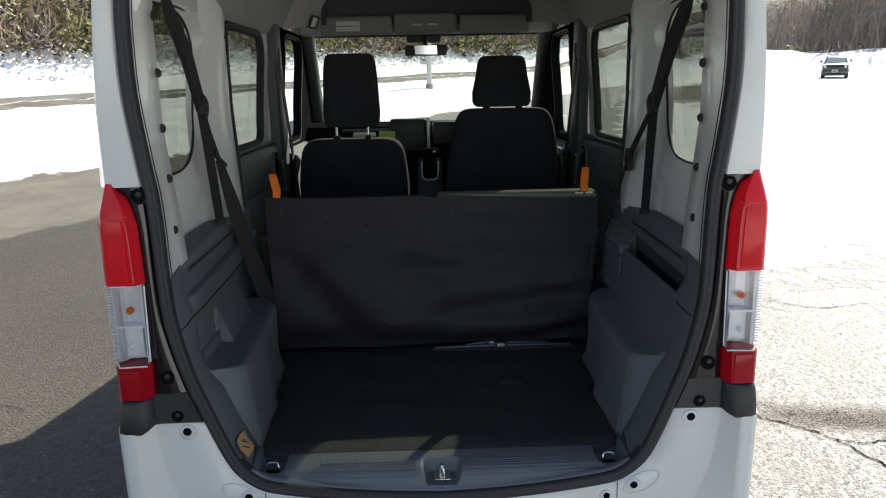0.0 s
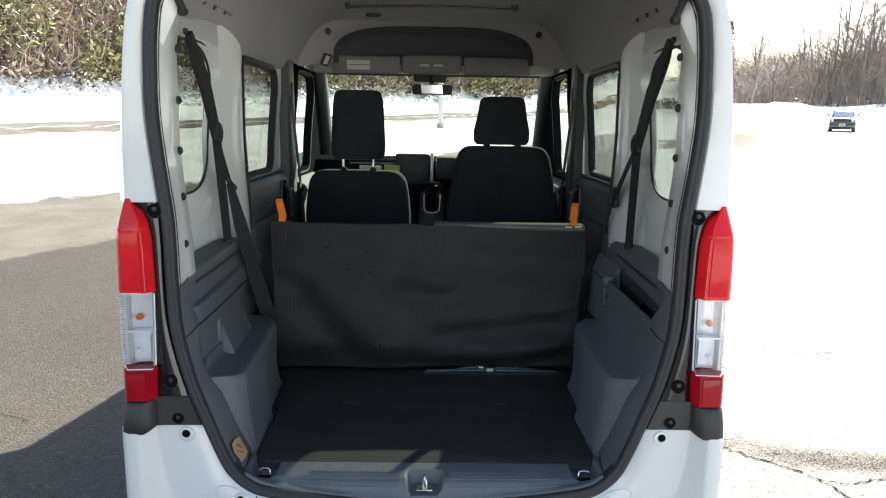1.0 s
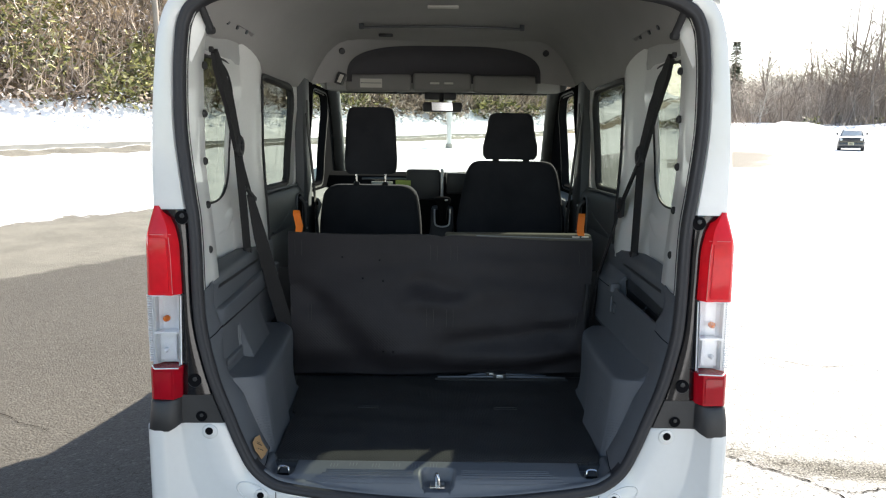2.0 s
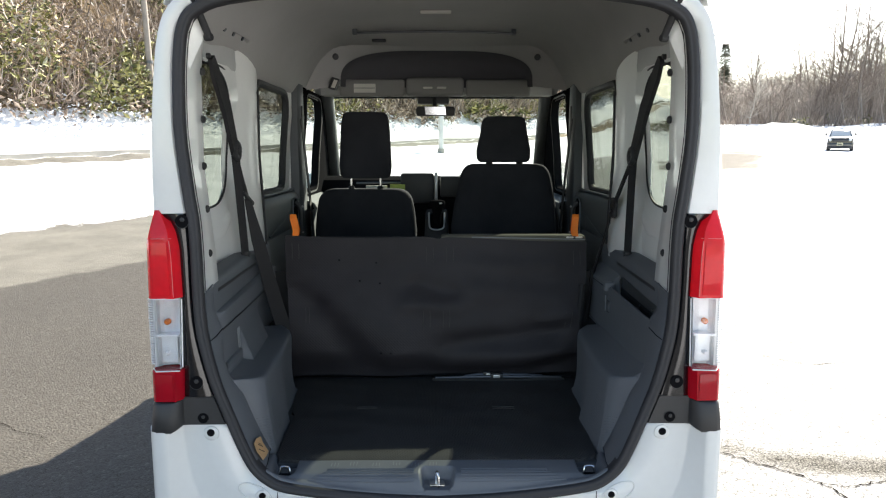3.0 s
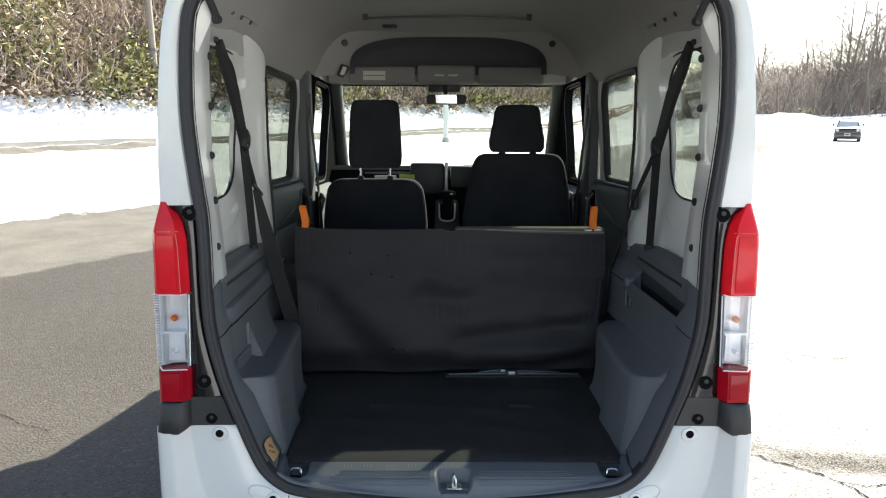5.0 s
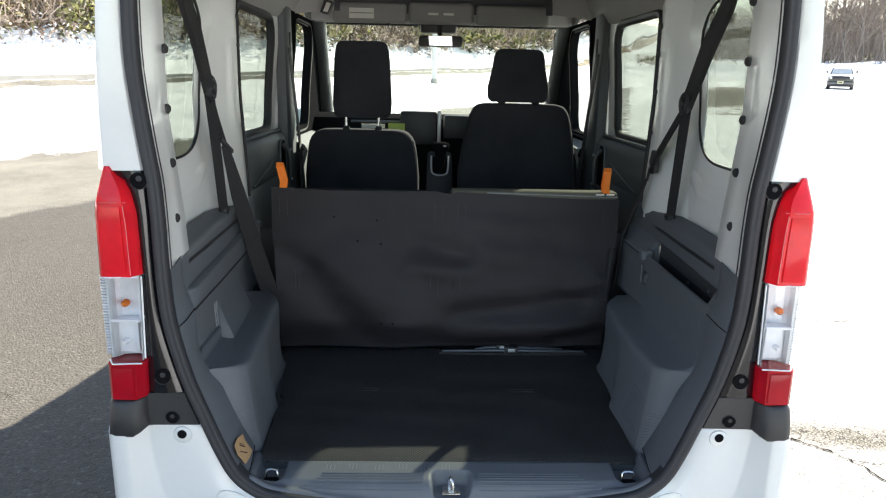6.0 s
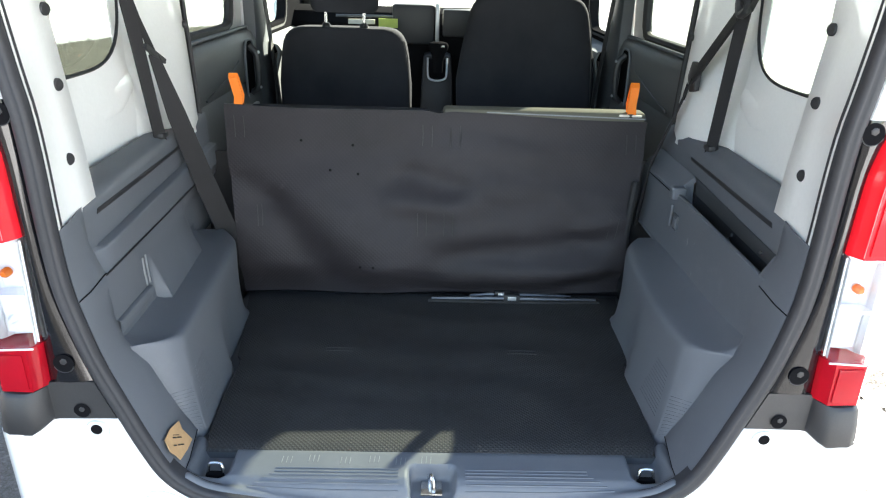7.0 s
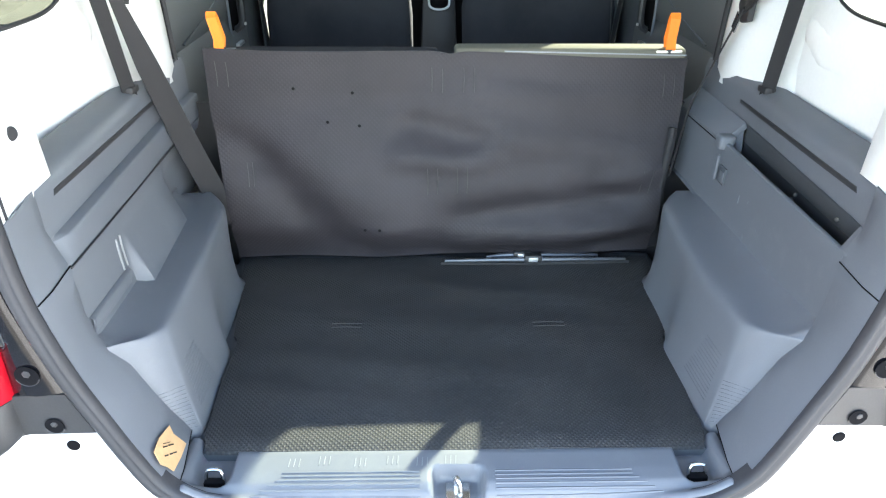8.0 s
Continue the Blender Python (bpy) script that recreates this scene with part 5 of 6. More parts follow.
    for k in range(12):
        z = 0.607 + 0.0078 * k
        f = (z - 0.575) / 0.235
        xa, xb = 0.449 + f * 0.020, 0.462 + f * 0.078
        ya, yb = 0.142 + f * 0.020, 0.125 - f * 0.026
        part("rib", tube([on_box(s * (xa + (xb - 0.006 - xa) * g), ya + (yb + 0.003 - ya) * g, z - 0.010 * (1 - g) ** 2) for g in (0, 0.15, 0.3, 0.5, 0.75, 1)], 0.0008, 5), TRIM, boxp)
    for k in range(13):
        z = 0.618 + 0.0082 * k
        f = (z - 0.575) / 0.235
        part("rib", tube([on_box(s * (0.4455 + f * 0.020), y, z) for y in (0.175 + f * 0.01, 0.21, 0.24, 0.275 - 0.003 * k)], 0.0008, 5), TRIM, boxp)
    return trim


def side_pocket():
    """Open pocket sunk behind the panel on the driver's side; darker colours paint its shade."""
    rows = [[(x + taper(y) * k, y, z) for x, z, k in ((0.6035, 1.004, 1), (0.6055, 0.998, 1), (0.611, 0.990, 1), (0.614, 0.960, 0.6), (0.614, 0.905, 0.2), (0.606, 0.900, 0.2), (0.580, 0.900, 0.2), (0.5765, 0.955, 0.25))] for y in (0.112, 0.14, 0.20, 0.30, 0.45, 0.590)]
    pk = part("side_pocket", shell([r[3:] for r in rows], (0.003, 0, -0.002)), BLACK, van, "open storage pocket behind the side panel, its shade coloured in", crease=50)
    part("pocket_lip", shell([r[:4] for r in rows], (0.003, 0, -0.002)), TRIMD, pk, "upper lip of the pocket, darkened for shade", crease=50)
    for y in (0.113, 0.588):
        part("pocket_wall", slab([(0.570, y, 0.90), (0.620, y, 0.90), (0.612, y, 0.985), (0.603 + taper(y), y, 1.002), (0.573, y, 0.962)], (0, -0.004 if y < 0.3 else 0.004, 0)), TRIM, pk)
    part("pocket_knob", box(0.556, 0.590, 0.562, 0.592, 0.950, 0.980, 0.006, 3), TRIM, pk, "small grey square knob")
    for x, y, z in ((0.604, 0.33, 0.955), (0.598, 0.19, 0.975)):
        part("pocket_screw", disc((x, y, z), (-1, -0.2, 0.3), 0.004, 0.003, 12), DULLMETAL, pk, "dull screw head")
    part("cable_stub", tube(smooth_line([(0.606, 0.345, 0.935), (0.594, 0.325, 0.948), (0.592, 0.305, 0.940), (0.604, 0.290, 0.925)], 4), 0.0045, 8), BLACK, pk)
    t = part("pocket_latch", box(0.5635, 0.569, 0.528, 0.560, 0.886, 0.922, 0.0015), TRIMD, pk)
    part("latch_plate", box(0.562, 0.566, 0.532, 0.552, 0.890, 0.914, 0.0012), TRIM, t)
    part("latch_rim", tube([(0.5648, y, z) for y, z in round_rect(0.530, 0.556, 0.886, 0.918, 20, 8)], 0.0013, 5, True), HOLE, t)
    part("latch_grip", box(0.5595, 0.5665, 0.568, 0.577, 0.884, 0.938, 0.003), TRIM, t)


for s in (-1, 1):
    rear_face(s)
    tail_lamp(s)
    black_trim(s)
    body_side(s)
    inner_quarter(s)
    quarter_trim(s)
side_pocket()

# ---- roof, headliner, front of the cabin ----
arch = [(-0.640, 1.755), (-0.615, 1.82), (-0.56, 1.89), (-0.48, 1.945), (-0.36, 1.975), (-0.18, 1.99), (0, 1.995), (0.18, 1.99), (0.36, 1.975), (0.48, 1.945), (0.56, 1.89), (0.615, 1.82), (0.640, 1.755)]
part("roof", shell([[(x, y, z - dz) for x, z in arch] for y, dz in ((0.02, 0.0), (0.10, -0.01), (1.0, -0.015), (1.9, 0.0), (2.15, 0.06))], (0, 0, -0.006)), PAINT, van, "white painted roof")
part("rear_header", shell([[(x, 0.004, z1), (x, 0.004, z0)] for x, z0, z1 in ((-0.60, 1.735, 1.80), (-0.50, 1.775, 1.90), (-0.36, 1.792, 1.955), (0, 1.805, 1.98), (0.36, 1.792, 1.955), (0.50, 1.775, 1.90), (0.60, 1.735, 1.80))], (0, 0.03, 0)), PAINT, van)
lining = [(-0.672, 1.676), (-0.655, 1.684), (-0.630, 1.722), (-0.595, 1.79), (-0.545, 1.86), (-0.46, 1.915), (-0.30, 1.938), (0, 1.945), (0.30, 1.938), (0.46, 1.915), (0.545, 1.86), (0.595, 1.79), (0.630, 1.722), (0.655, 1.684), (0.672, 1.676)]

lining = [(p.x, p.z) for p in smooth_line([(x, 0, z) for x, z in lining], 3)]


def liner_row(y, drop=0.0, lower=0.0):
    return [(x, y, min(z, 1.945 - drop) - (lower if abs(x) > 0.61 else 0.0)) for x, z in lining]


part("headliner", shell([liner_row(0.05, 0.13, -0.01), liner_row(0.12, 0.09, -0.008), liner_row(0.22, 0.03, -0.006), liner_row(0.36, 0, -0.010), liner_row(0.48, 0, -0.026), liner_row(0.58, 0, -0.030), liner_row(0.65, 0, -0.016), liner_row(0.72, 0, 0.006), liner_row(0.82, 0, 0.016), liner_row(1.1, 0, 0.020), liner_row(1.45, 0.006, 0.010), liner_row(1.62, 0.022), liner_row(1.85, 0.035)], (0, 0, 0.004)), LINER, van, "grey fabric headliner")
# arched rim of the overhead shelf
n = 40
inner_rim, deep = [], []
trace = [Vector(p) for p in liner_row(1.72, 0.030)][::-1]
reach = [0.0]
for a, b in zip(trace, trace[1:]):
    reach.append(reach[-1] + (b - a).length)
outer_rim = []
for k in range(n + 1):
    f = 0.02 + 0.96 * k / n
    outer_rim.append(tuple(curve_at(list(zip(reach, (p[i] for p in trace))), reach[-1] * f) + (0.008 if i == 2 else 0.0) for i in range(3)))
for k in range(n + 1):
    a = math.pi * k / n
    c, q = math.cos(a), math.sin(a)
    inner_rim.append((0.478 * math.copysign(abs(c) ** 0.50, c) * (1 - 0.14 * q ** 1.5), 1.815, 1.728 + 0.174 * q ** 0.48))
    deep.append((0.462 * math.copysign(abs(c) ** 0.50, c) * (1 - 0.14 * q ** 1.5), 1.90, 1.735 + 0.152 * q ** 0.48))
part("shelf_rim", shell([outer_rim, [(o[0] * 0.45 + i[0] * 0.55, 1.765, o[2] * 0.5 + i[2] * 0.5 + 0.003) for o, i in zip(outer_rim, inner_rim)], [(i[0], 1.803, i[2] + 0.002) for i in inner_rim], inner_rim], (0, 0.004, 0.003)), LINER, van, "grey rim of the overhead shelf", crease=70)
# recess and back take the darkened fabric for shade
part("overhead_shelf", shell([inner_rim, [(0.55 * i[0] + 0.45 * d[0], 1.85, 0.6 * i[2] + 0.4 * d[2]) for i, d in zip(inner_rim, deep)], deep, [(d[0] * 0.9, 1.93, 1.735 + (d[2] - 1.735) * 0.86) for d in deep], [(d[0] * 0.5, 1.945, 1.735 + (d[2] - 1.735) * 0.45) for d in deep], [(d[0] * 0.06, 1.95, 1.735 + (d[2] - 1.735) * 0.04) for d in deep]], (0, 0.004, 0.002)), LINERD, van, "overhead shelf recess with its shade coloured in", crease=70)
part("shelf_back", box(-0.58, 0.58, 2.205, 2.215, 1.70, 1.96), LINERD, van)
part("overhead_console", box(-0.158, 0.140, 1.905, 2.05, 1.696, 1.784, 0.018, 3), LINERL, van, "pale overhead console")
for x0, x1, lab in ((-0.496, -0.164, "grey sun visor with a white label"), (0.150, 0.480, "grey sun visor")):
    v = part("sun_visor", box(x0, x1, 1.895, 1.930, 1.688, 1.774, 0.014, 3), LINERL, van, lab)
    part("visor_hinge", tube([(x0 + 0.25, 1.93, 1.692), (x0 + 0.25, 1.93, 1.678)], 0.010, 10), BLACK, v)
    if x0 < 0:
        part("visor_label", box(x0 + 0.075, x0 + 0.185, 1.892, 1.8948, 1.706, 1.750), PAPER, v)
        part("label_bar", box(x0 + 0.078, x0 + 0.182, 1.8905, 1.8918, 1.727, 1.730), DULLMETAL, v)
for x in (-0.045, 0.025):
    part("map_light", box(x - 0.024, x + 0.024, 1.901, 1.908, 1.727, 1.737, 0.003), PAPER, van, "white map light lens")
part("assist_bar", tube(smooth_line([(-0.345, 1.41, 1.918), (-0.2, 1.405, 1.922), (0, 1.40, 1.924), (0.2, 1.405, 1.922), (0.325, 1.41, 1.918)], 3), 0.0055, 8), DULLMETAL, van, "slim grey cross bar under the roof")
for x in (-0.355, 0.335):
    part("bar_bracket", box(x - 0.010, x + 0.010, 1.400, 1.422, 1.911, 1.940, 0.004), TRIMD, van)
part("roof_lamp", box(-0.063, 0.055, 1.050, 1.080, 1.934, 1.943, 0.003), PAPER, van, "white roof lamp lens")
part("liner_slot", box(-0.30, -0.235, 1.60, 1.63, 1.912, 1.925, 0.004), BLACK, van)
for s in (-1, 1):
    part("liner_plug", disc((s * 0.492, 1.755, 1.866), (-s * 0.3, -1, -0.3), 0.015, 0.022, 14), BLACK, van)
    for x, y, z in ((0.620, 0.601, 1.766), (0.621, 0.508, 1.765), (0.616, 0.406, 1.762)):
        part("liner_plug", disc((s * x, y, z), (-s, 0, -0.6), 0.008, 0.004, 12), TRIMD, van)
part("camera_unit", slab([(-0.529, 1.74, 1.714), (-0.494, 1.74, 1.706), (-0.472, 1.74, 1.758), (-0.508, 1.74, 1.768)], (0, 0.06, 0), 0.004), BLACK, van, "small black unit clipped to the headliner")
part("unit_label", slab([(-0.514, 1.738, 1.718), (-0.496, 1.738, 1.714), (-0.480, 1.738, 1.750), (-0.498, 1.738, 1.755)], (0, 0.003, 0)), PAPER, van)
part("windscreen", slab([(-0.62, 2.14, 1.745), (0.62, 2.14, 1.745), (0.66, 2.72, 1.14), (-0.66, 2.72, 1.14)], (0, 0.006, 0.006)), SCREEN, van, "clear windscreen")
part("windscreen_header", box(-0.62, 0.62, 2.06, 2.16, 1.705, 1.79, 0.01), LINER, van)
part("front_body", shell([[(x, y, z) for x in (-0.70, -0.4, 0, 0.4, 0.70)] for y, z in ((2.66, 1.16), (2.85, 1.11), (3.2, 1.00), (3.33, 0.86), (3.36, 0.35))], (0, 0, -0.01)), PAINT, van, "white bonnet and front")
part("floor_pan", box(-0.66, 0.66, 0.02, 2.7, 0.46, 0.50), TRIMD, van)
m = part("rear_view_mirror", slab([(-0.110, 2.10, 1.600), (0.096, 2.10, 1.600), (0.104, 2.10, 1.640), (0.092, 2.10, 1.652), (-0.104, 2.10, 1.652), (-0.114, 2.10, 1.638)], (0, 0.035, 0), 0.008), BLACK, van, "black-framed rear-view mirror")
part("mirror_glass", slab([(-0.060, 2.0965, 1.606), (0.050, 2.0965, 1.606), (0.046, 2.094, 1.648), (-0.064, 2.094, 1.648)], (0, 0.002, 0)), MIRROR, m)
part("mirror_stalk", tube([(-0.01, 2.11, 1.65), (-0.01, 2.13, 1.70), (-0.012, 2.11, 1.745)], 0.012, 8), BLACK, m)
part("camera_housing", box(-0.105, 0.070, 2.13, 2.20, 1.665, 1.715, 0.012), BLACK, van, "black camera housing on the windscreen")
part("sensor", disc((-0.125, 2.12, 1.70), (0, -1, 0), 0.013, 0.02, 14), BLACK, van)

dash = part("dashboard", shell([[(x, y + 0.03 * abs(x), z) for x in (-0.66, -0.45, -0.2, 0.0, 0.25, 0.5, 0.66)] for y, z in ((2.33, 0.70), (2.30, 0.95), (2.26, 1.10), (2.26, 1.20), (2.30, 1.245), (2.42, 1.265), (2.70, 1.19))], (0, 0.02, 0)), DASH, van, "black plastic dashboard")
part("display", box(-0.205, -0.015, 2.235, 2.275, 1.115, 1.288, 0.014), BLACK, dash, "black display screen")
part("silver_strip", box(-0.012, 0.006, 2.228, 2.27, 1.13, 1.292, 0.004), SILVER, dash, "silver trim strip")
part("air_vent", box(0.02, 0.16, 2.235, 2.28, 1.15, 1.27, 0.012), BLACK, dash)
part("glove_label", box(-0.405, -0.285, 2.262, 2.270, 1.196, 1.216), PAPER, dash)
part("glove_label", box(-0.265, -0.180, 2.225, 2.233, 1.185, 1.224), LIME, dash, "lime-green warning label")
part("vent_frame", tube([(-0.46, 2.27, 1.23), (-0.30, 2.262, 1.232), (-0.20, 2.25, 1.232)], 0.006, 6), TRIM, dash)
con = part("gear_console", slab([(-0.075, 2.06, 0.80), (0.075, 2.06, 0.80), (0.062, 2.12, 1.085), (-0.062, 2.12, 1.085)], (0, 0.14, 0), 0.02), BLACK, van, "dark grey gear selector console")
part("gear_gate", slab([(-0.036, 2.068, 1.000), (-0.020, 2.066, 0.990), (0.020, 2.066, 0.990), (0.036, 2.068, 1.000), (0.038, 2.082, 1.072), (-0.038, 2.082, 1.072)], (0, 0.03, 0), 0.004), HOLE, con)
part("gate_frame", tube(smooth_line([(-0.042, 2.082, 1.078), (-0.041, 2.070, 1.020), (-0.034, 2.064, 0.992), (0.0, 2.062, 0.983), (0.034, 2.064, 0.992), (0.041, 2.070, 1.020), (0.042, 2.082, 1.078)], 4), 0.0045, 6), SILVER, con)
part("gear_knob", loft([[(0.003 + w * math.cos(a), 2.045 + d * math.sin(a), z) for a in (2 * math.pi * k / 16 for k in range(16))] for z, w, d in ((1.02, 0.020, 0.016), (1.07, 0.022, 0.018), (1.10, 0.030, 0.022), (1.116, 0.040, 0.026), (1.132, 0.044, 0.028), (1.144, 0.038, 0.024), (1.149, 0.022, 0.015))], True, True), DASH, con, "black gear knob")
part("knob_button", box(0.014, 0.030, 2.016, 2.020, 1.128, 1.136, 0.001), SILVER, con)
wheel = part("steering_wheel", tube([(0.335 + 0.185 * math.cos(a), 2.10 + 0.07 * math.sin(a), 1.09 + 0.17 * math.sin(a)) for a in (2 * math.pi * k / 32 for k in range(32))], 0.015, 8, True), BLACK, van, "black steering wheel")
part("spoke", box(0.20, 0.47, 2.09, 2.12, 1.07, 1.12, 0.01), BLACK, wheel)

# ---- sill, striker, lashing hooks ----
SILL_EDGE = [(p.x, p.z) for p in opening(1, 0.026) if p.z < 0.75]


def sill_top(x, y):
    """Height of the moulded sill: rolled lip, tread, hook wells, striker recess and raised ends."""
    a = abs(x)
    e = curve_at(SILL_EDGE, a)
    z = curve_at([(0.002, e), (0.007, max(e + 0.004, 0.538)), (0.012, max(e + 0.005, 0.550)), (0.020, max(0.568, e - 0.002)), (0.034, 0.577), (0.058, 0.581), (0.092, 0.584), (0.104, 0.582), (0.125, 0.574)], y)
    well = (abs((a - 0.404) / 0.033) ** 4 + abs((y - 0.080) / 0.052) ** 4) ** 0.25
    z -= 0.022 * (1 - soft_step(well, 0.76, 1.0))
    cup = (abs(a / 0.046) ** 5 + abs((y - 0.038) / 0.029) ** 5) ** 0.2
    z -= 0.034 * (1 - soft_step(cup, 0.82, 1.0))
    end = 0.598 - 0.06 * y
    return z + (end - z) * soft_step(a, 0.430, 0.447)


rows = []
for x in np.arange(-0.456, 0.4561, 0.004):
    first = 0.002 + max(0.0, abs(x) - 0.447) * 1.2
    rows.append([(x, first + (0.125 - first) * j / 36, sill_top(x, first + (0.125 - first) * j / 36)) for j in range(37)])
sill = part("sill_plate", shell(rows, (0, 0, -0.003)), TRIM, van, "blue-grey plastic load sill plate", crease=70)
for s in (-1, 1):
    for k in range(6):
        y = 0.017 + 0.0072 * k
        part("rib", tube([(s * x, y, sill_top(x, y) + 0.0004) for x in (0.062, 0.12, 0.18, 0.24, 0.29, 0.335 - 0.012 * k)], 0.0014, 6), TRIM, sill)
    hook = part("lashing_hook", tube(smooth_line([(s * 0.388, 0.052, 0.556), (s * 0.390, 0.056, 0.578), (s * 0.395, 0.058, 0.584), (s * 0.411, 0.058, 0.584), (s * 0.416, 0.056, 0.578), (s * 0.418, 0.052, 0.556)], 4), 0.0036, 8), STEEL, van, "bright steel lashing hook")
    part("hook_foot", box(s * 0.386, s * 0.420, 0.044, 0.058, 0.556, 0.568, 0.003), HOLE, hook)
for k, x in enumerate((-0.282, -0.232, -0.172, -0.118, -0.068, -0.020)):
    for j in range(3):
        xx = x + 0.0085 * j
        a = 0.064 + 0.004 * (k % 2)
        part("tick", ribbon([(xx, a, sill_top(xx, a) + 0.0005), (xx + 0.001, a + 0.017, sill_top(xx, a + 0.017) + 0.0005)], 0.0012, 0.0012, (1, 0, 0)), TICK, sill)
st = part("striker", tube(smooth_line([(0.004, 0.030, 0.540), (0.003, 0.032, 0.566), (0.000, 0.038, 0.577), (-0.003, 0.048, 0.570), (-0.003, 0.054, 0.546)], 4), 0.0042, 8), STEEL, van, "bright steel tailgate striker")
part("striker_plate", box(-0.020, 0.020, 0.022, 0.058, 0.5455, 0.5495, 0.001), STEEL, st)

# ---- tailgate, raised overhead ----
def tailgate():
    hinge, tip = Vector((0, -0.01, 1.965)), Vector((0, -1.22, 2.06))
    way = (tip - hinge).normalized()
    up = Vector((0, way.z, -way.y))

    def at(a, b, h=0.0):
        return Vector((a, 0, 0)) + hinge + way * b + up * h

    bm, ring = pierced((-0.60, 0.60, 0.0, 1.22), (-0.47, 0.47, 0.10, 0.52), lambda a, b: at(a, b, 0.03 * math.cos(a * 2.2)), up * -0.03, p=7)
    gate = part("tailgate", bm, PAINT, van, "raised white tailgate")
    part("tailgate_window", filled([r - up * 0.01 for r in ring], up * -0.004), PRIVACY, gate, "tinted tailgate glass")
    part("tailgate_lining", slab([at(-0.34, 0.70, -0.012), at(0.34, 0.70, -0.012), at(0.30, 1.06, -0.012), at(-0.30, 1.06, -0.012)], up * -0.02, 0.006), TRIMD, gate)
    for s in (-1, 1):
        part("gas_strut", tube([(s * 0.548, 0.050, 1.685), (s * 0.572, -0.03, 1.80), (s * 0.580, -0.26, 2.0)], 0.0088, 10), RUBBER, gate, "black gas strut")
        part("strut_ball", disc((s * 0.556, 0.055, 1.682), (-s, -0.3, 0), 0.010, 0.016, 12), BLACK, gate)
        part("strut_bracket", slab(flip([(0.556, 0.040, 1.722), (0.585, 0.022, 1.730), (0.594, 0.022, 1.62), (0.590, 0.034, 1.605), (0.560, 0.052, 1.680)], s), (s * 0.004, 0.006, 0), 0.0015), INNER, gate, "white painted strut bracket")


tailgate()
for s in (-1, 1):
    for y in (0.52, 2.75):
        w = part("wheel", tube([(s * 0.56, y, 0.27), (s * 0.575, y, 0.27), (s * 0.70, y, 0.27), (s * 0.715, y, 0.27)], [0.25, 0.27, 0.27, 0.25], 28), RUBBER, van)
        part("rim", disc((s * 0.712, y, 0.27), (s, 0, 0), 0.17, 0.012, 24), SILVER, w)

# ---- seats ----
def seat_block(cx, zs, half, y_back, depth, lean, power=4.0, n=28):
    """A padded upholstered block: rounded sections stacked up. half: (z, half width) table."""
    loops = []
    z0 = zs[0]
    for z in zs:
        h, e = curve_at(half, z), 1.0
        y = y_back + (z - z0) * lean
        ring = []
        for k in range(n):
            a = 2 * math.pi * k / n
            c, q = math.cos(a), math.sin(a)
            ring.append((cx + h * math.copysign(abs(c) ** (2 / power), c), y + depth / 2 + depth / 2 * math.copysign(abs(q) ** (2 / power), q), z))
        loops.append(ring)
    return loft(loops, True, True)


def front_seat(name, cx, back_top, half, head, posts, label, tilt, shoulder, crown):
    t = thing(name, (cx, 1.85, 0.5), label, "seat", "front seats")
    hw = (half[1] - half[0]) / 2
    z1 = back_top
    table = [(0.62, hw * 0.92), (0.85, hw)] + [(z1 - a, hw * b) for a, b in shoulder]
    back = part("backrest", seat_block(cx, [0.62, 0.75, 0.88, z1 - 0.30, z1 - 0.2, z1 - 0.12, z1 - 0.08, z1 - 0.05, z1 - 0.03, z1 - 0.016, z1 - 0.007, z1 - 0.002, z1], table, 1.62, 0.13, tilt), FABRIC, t, "black fabric backrest")
    part("piping", tube([(cx + math.copysign(curve_at(table, z) * 0.985, k), 1.63 + (z - 0.62) * tilt, z) for k, z in ((1, 0.7), (1, 0.9), (1, z1 - 0.1), (1, z1 - 0.04))], 0.0018, 6), BLACK, back)
    x0, x1, h0, h1 = head
    hh = (x1 - x0) / 2
    ht = [(h0, hh * 0.84), (h0 + 0.012, hh * 0.96), (h0 + 0.05, hh), (h1 - 0.10, hh * (crown + 0.07)), (h1 - 0.03, hh * crown), (h1 - 0.012, hh * (crown - 0.05)), (h1 - 0.004, hh * (crown - 0.12)), (h1, hh * (crown - 0.22))]
    part("headrest", seat_block((x0 + x1) / 2, [h0, h0 + 0.008, h0 + 0.02, h0 + 0.06, h1 - 0.08, h1 - 0.035, h1 - 0.012, h1 - 0.004, h1], ht, 1.625 + (h0 - 0.62) * tilt, 0.10, tilt), FABRIC, t, "black fabric headrest")
    for x in posts:
        part("headrest_post", tube([(x, 1.67 + (z1 - 0.62) * tilt, z1 - 0.05), (x, 1.67 + (h0 - 0.62) * tilt, h0 + 0.03)], 0.0055, 10), STEEL, t)
        part("post_guide", tube([(x, 1.67 + (z1 - 0.62) * tilt, z1 - 0.012), (x, 1.67 + (z1 - 0.62) * tilt, z1 + 0.008), (x, 1.67 + (z1 - 0.62) * tilt, z1 + 0.016)], [0.020, 0.016, 0.010], 12), BLACK, t)
    part("seat_cushion", box(cx - hw * 0.98, cx + hw * 0.98, 1.66, 2.15, 0.62, 0.80, 0.05, 3), FABRIC, t)
    part("seat_base", box(cx - hw * 0.8, cx + hw * 0.8, 1.70, 2.10, 0.49, 0.63, 0.01), BLACK, t)
    return t


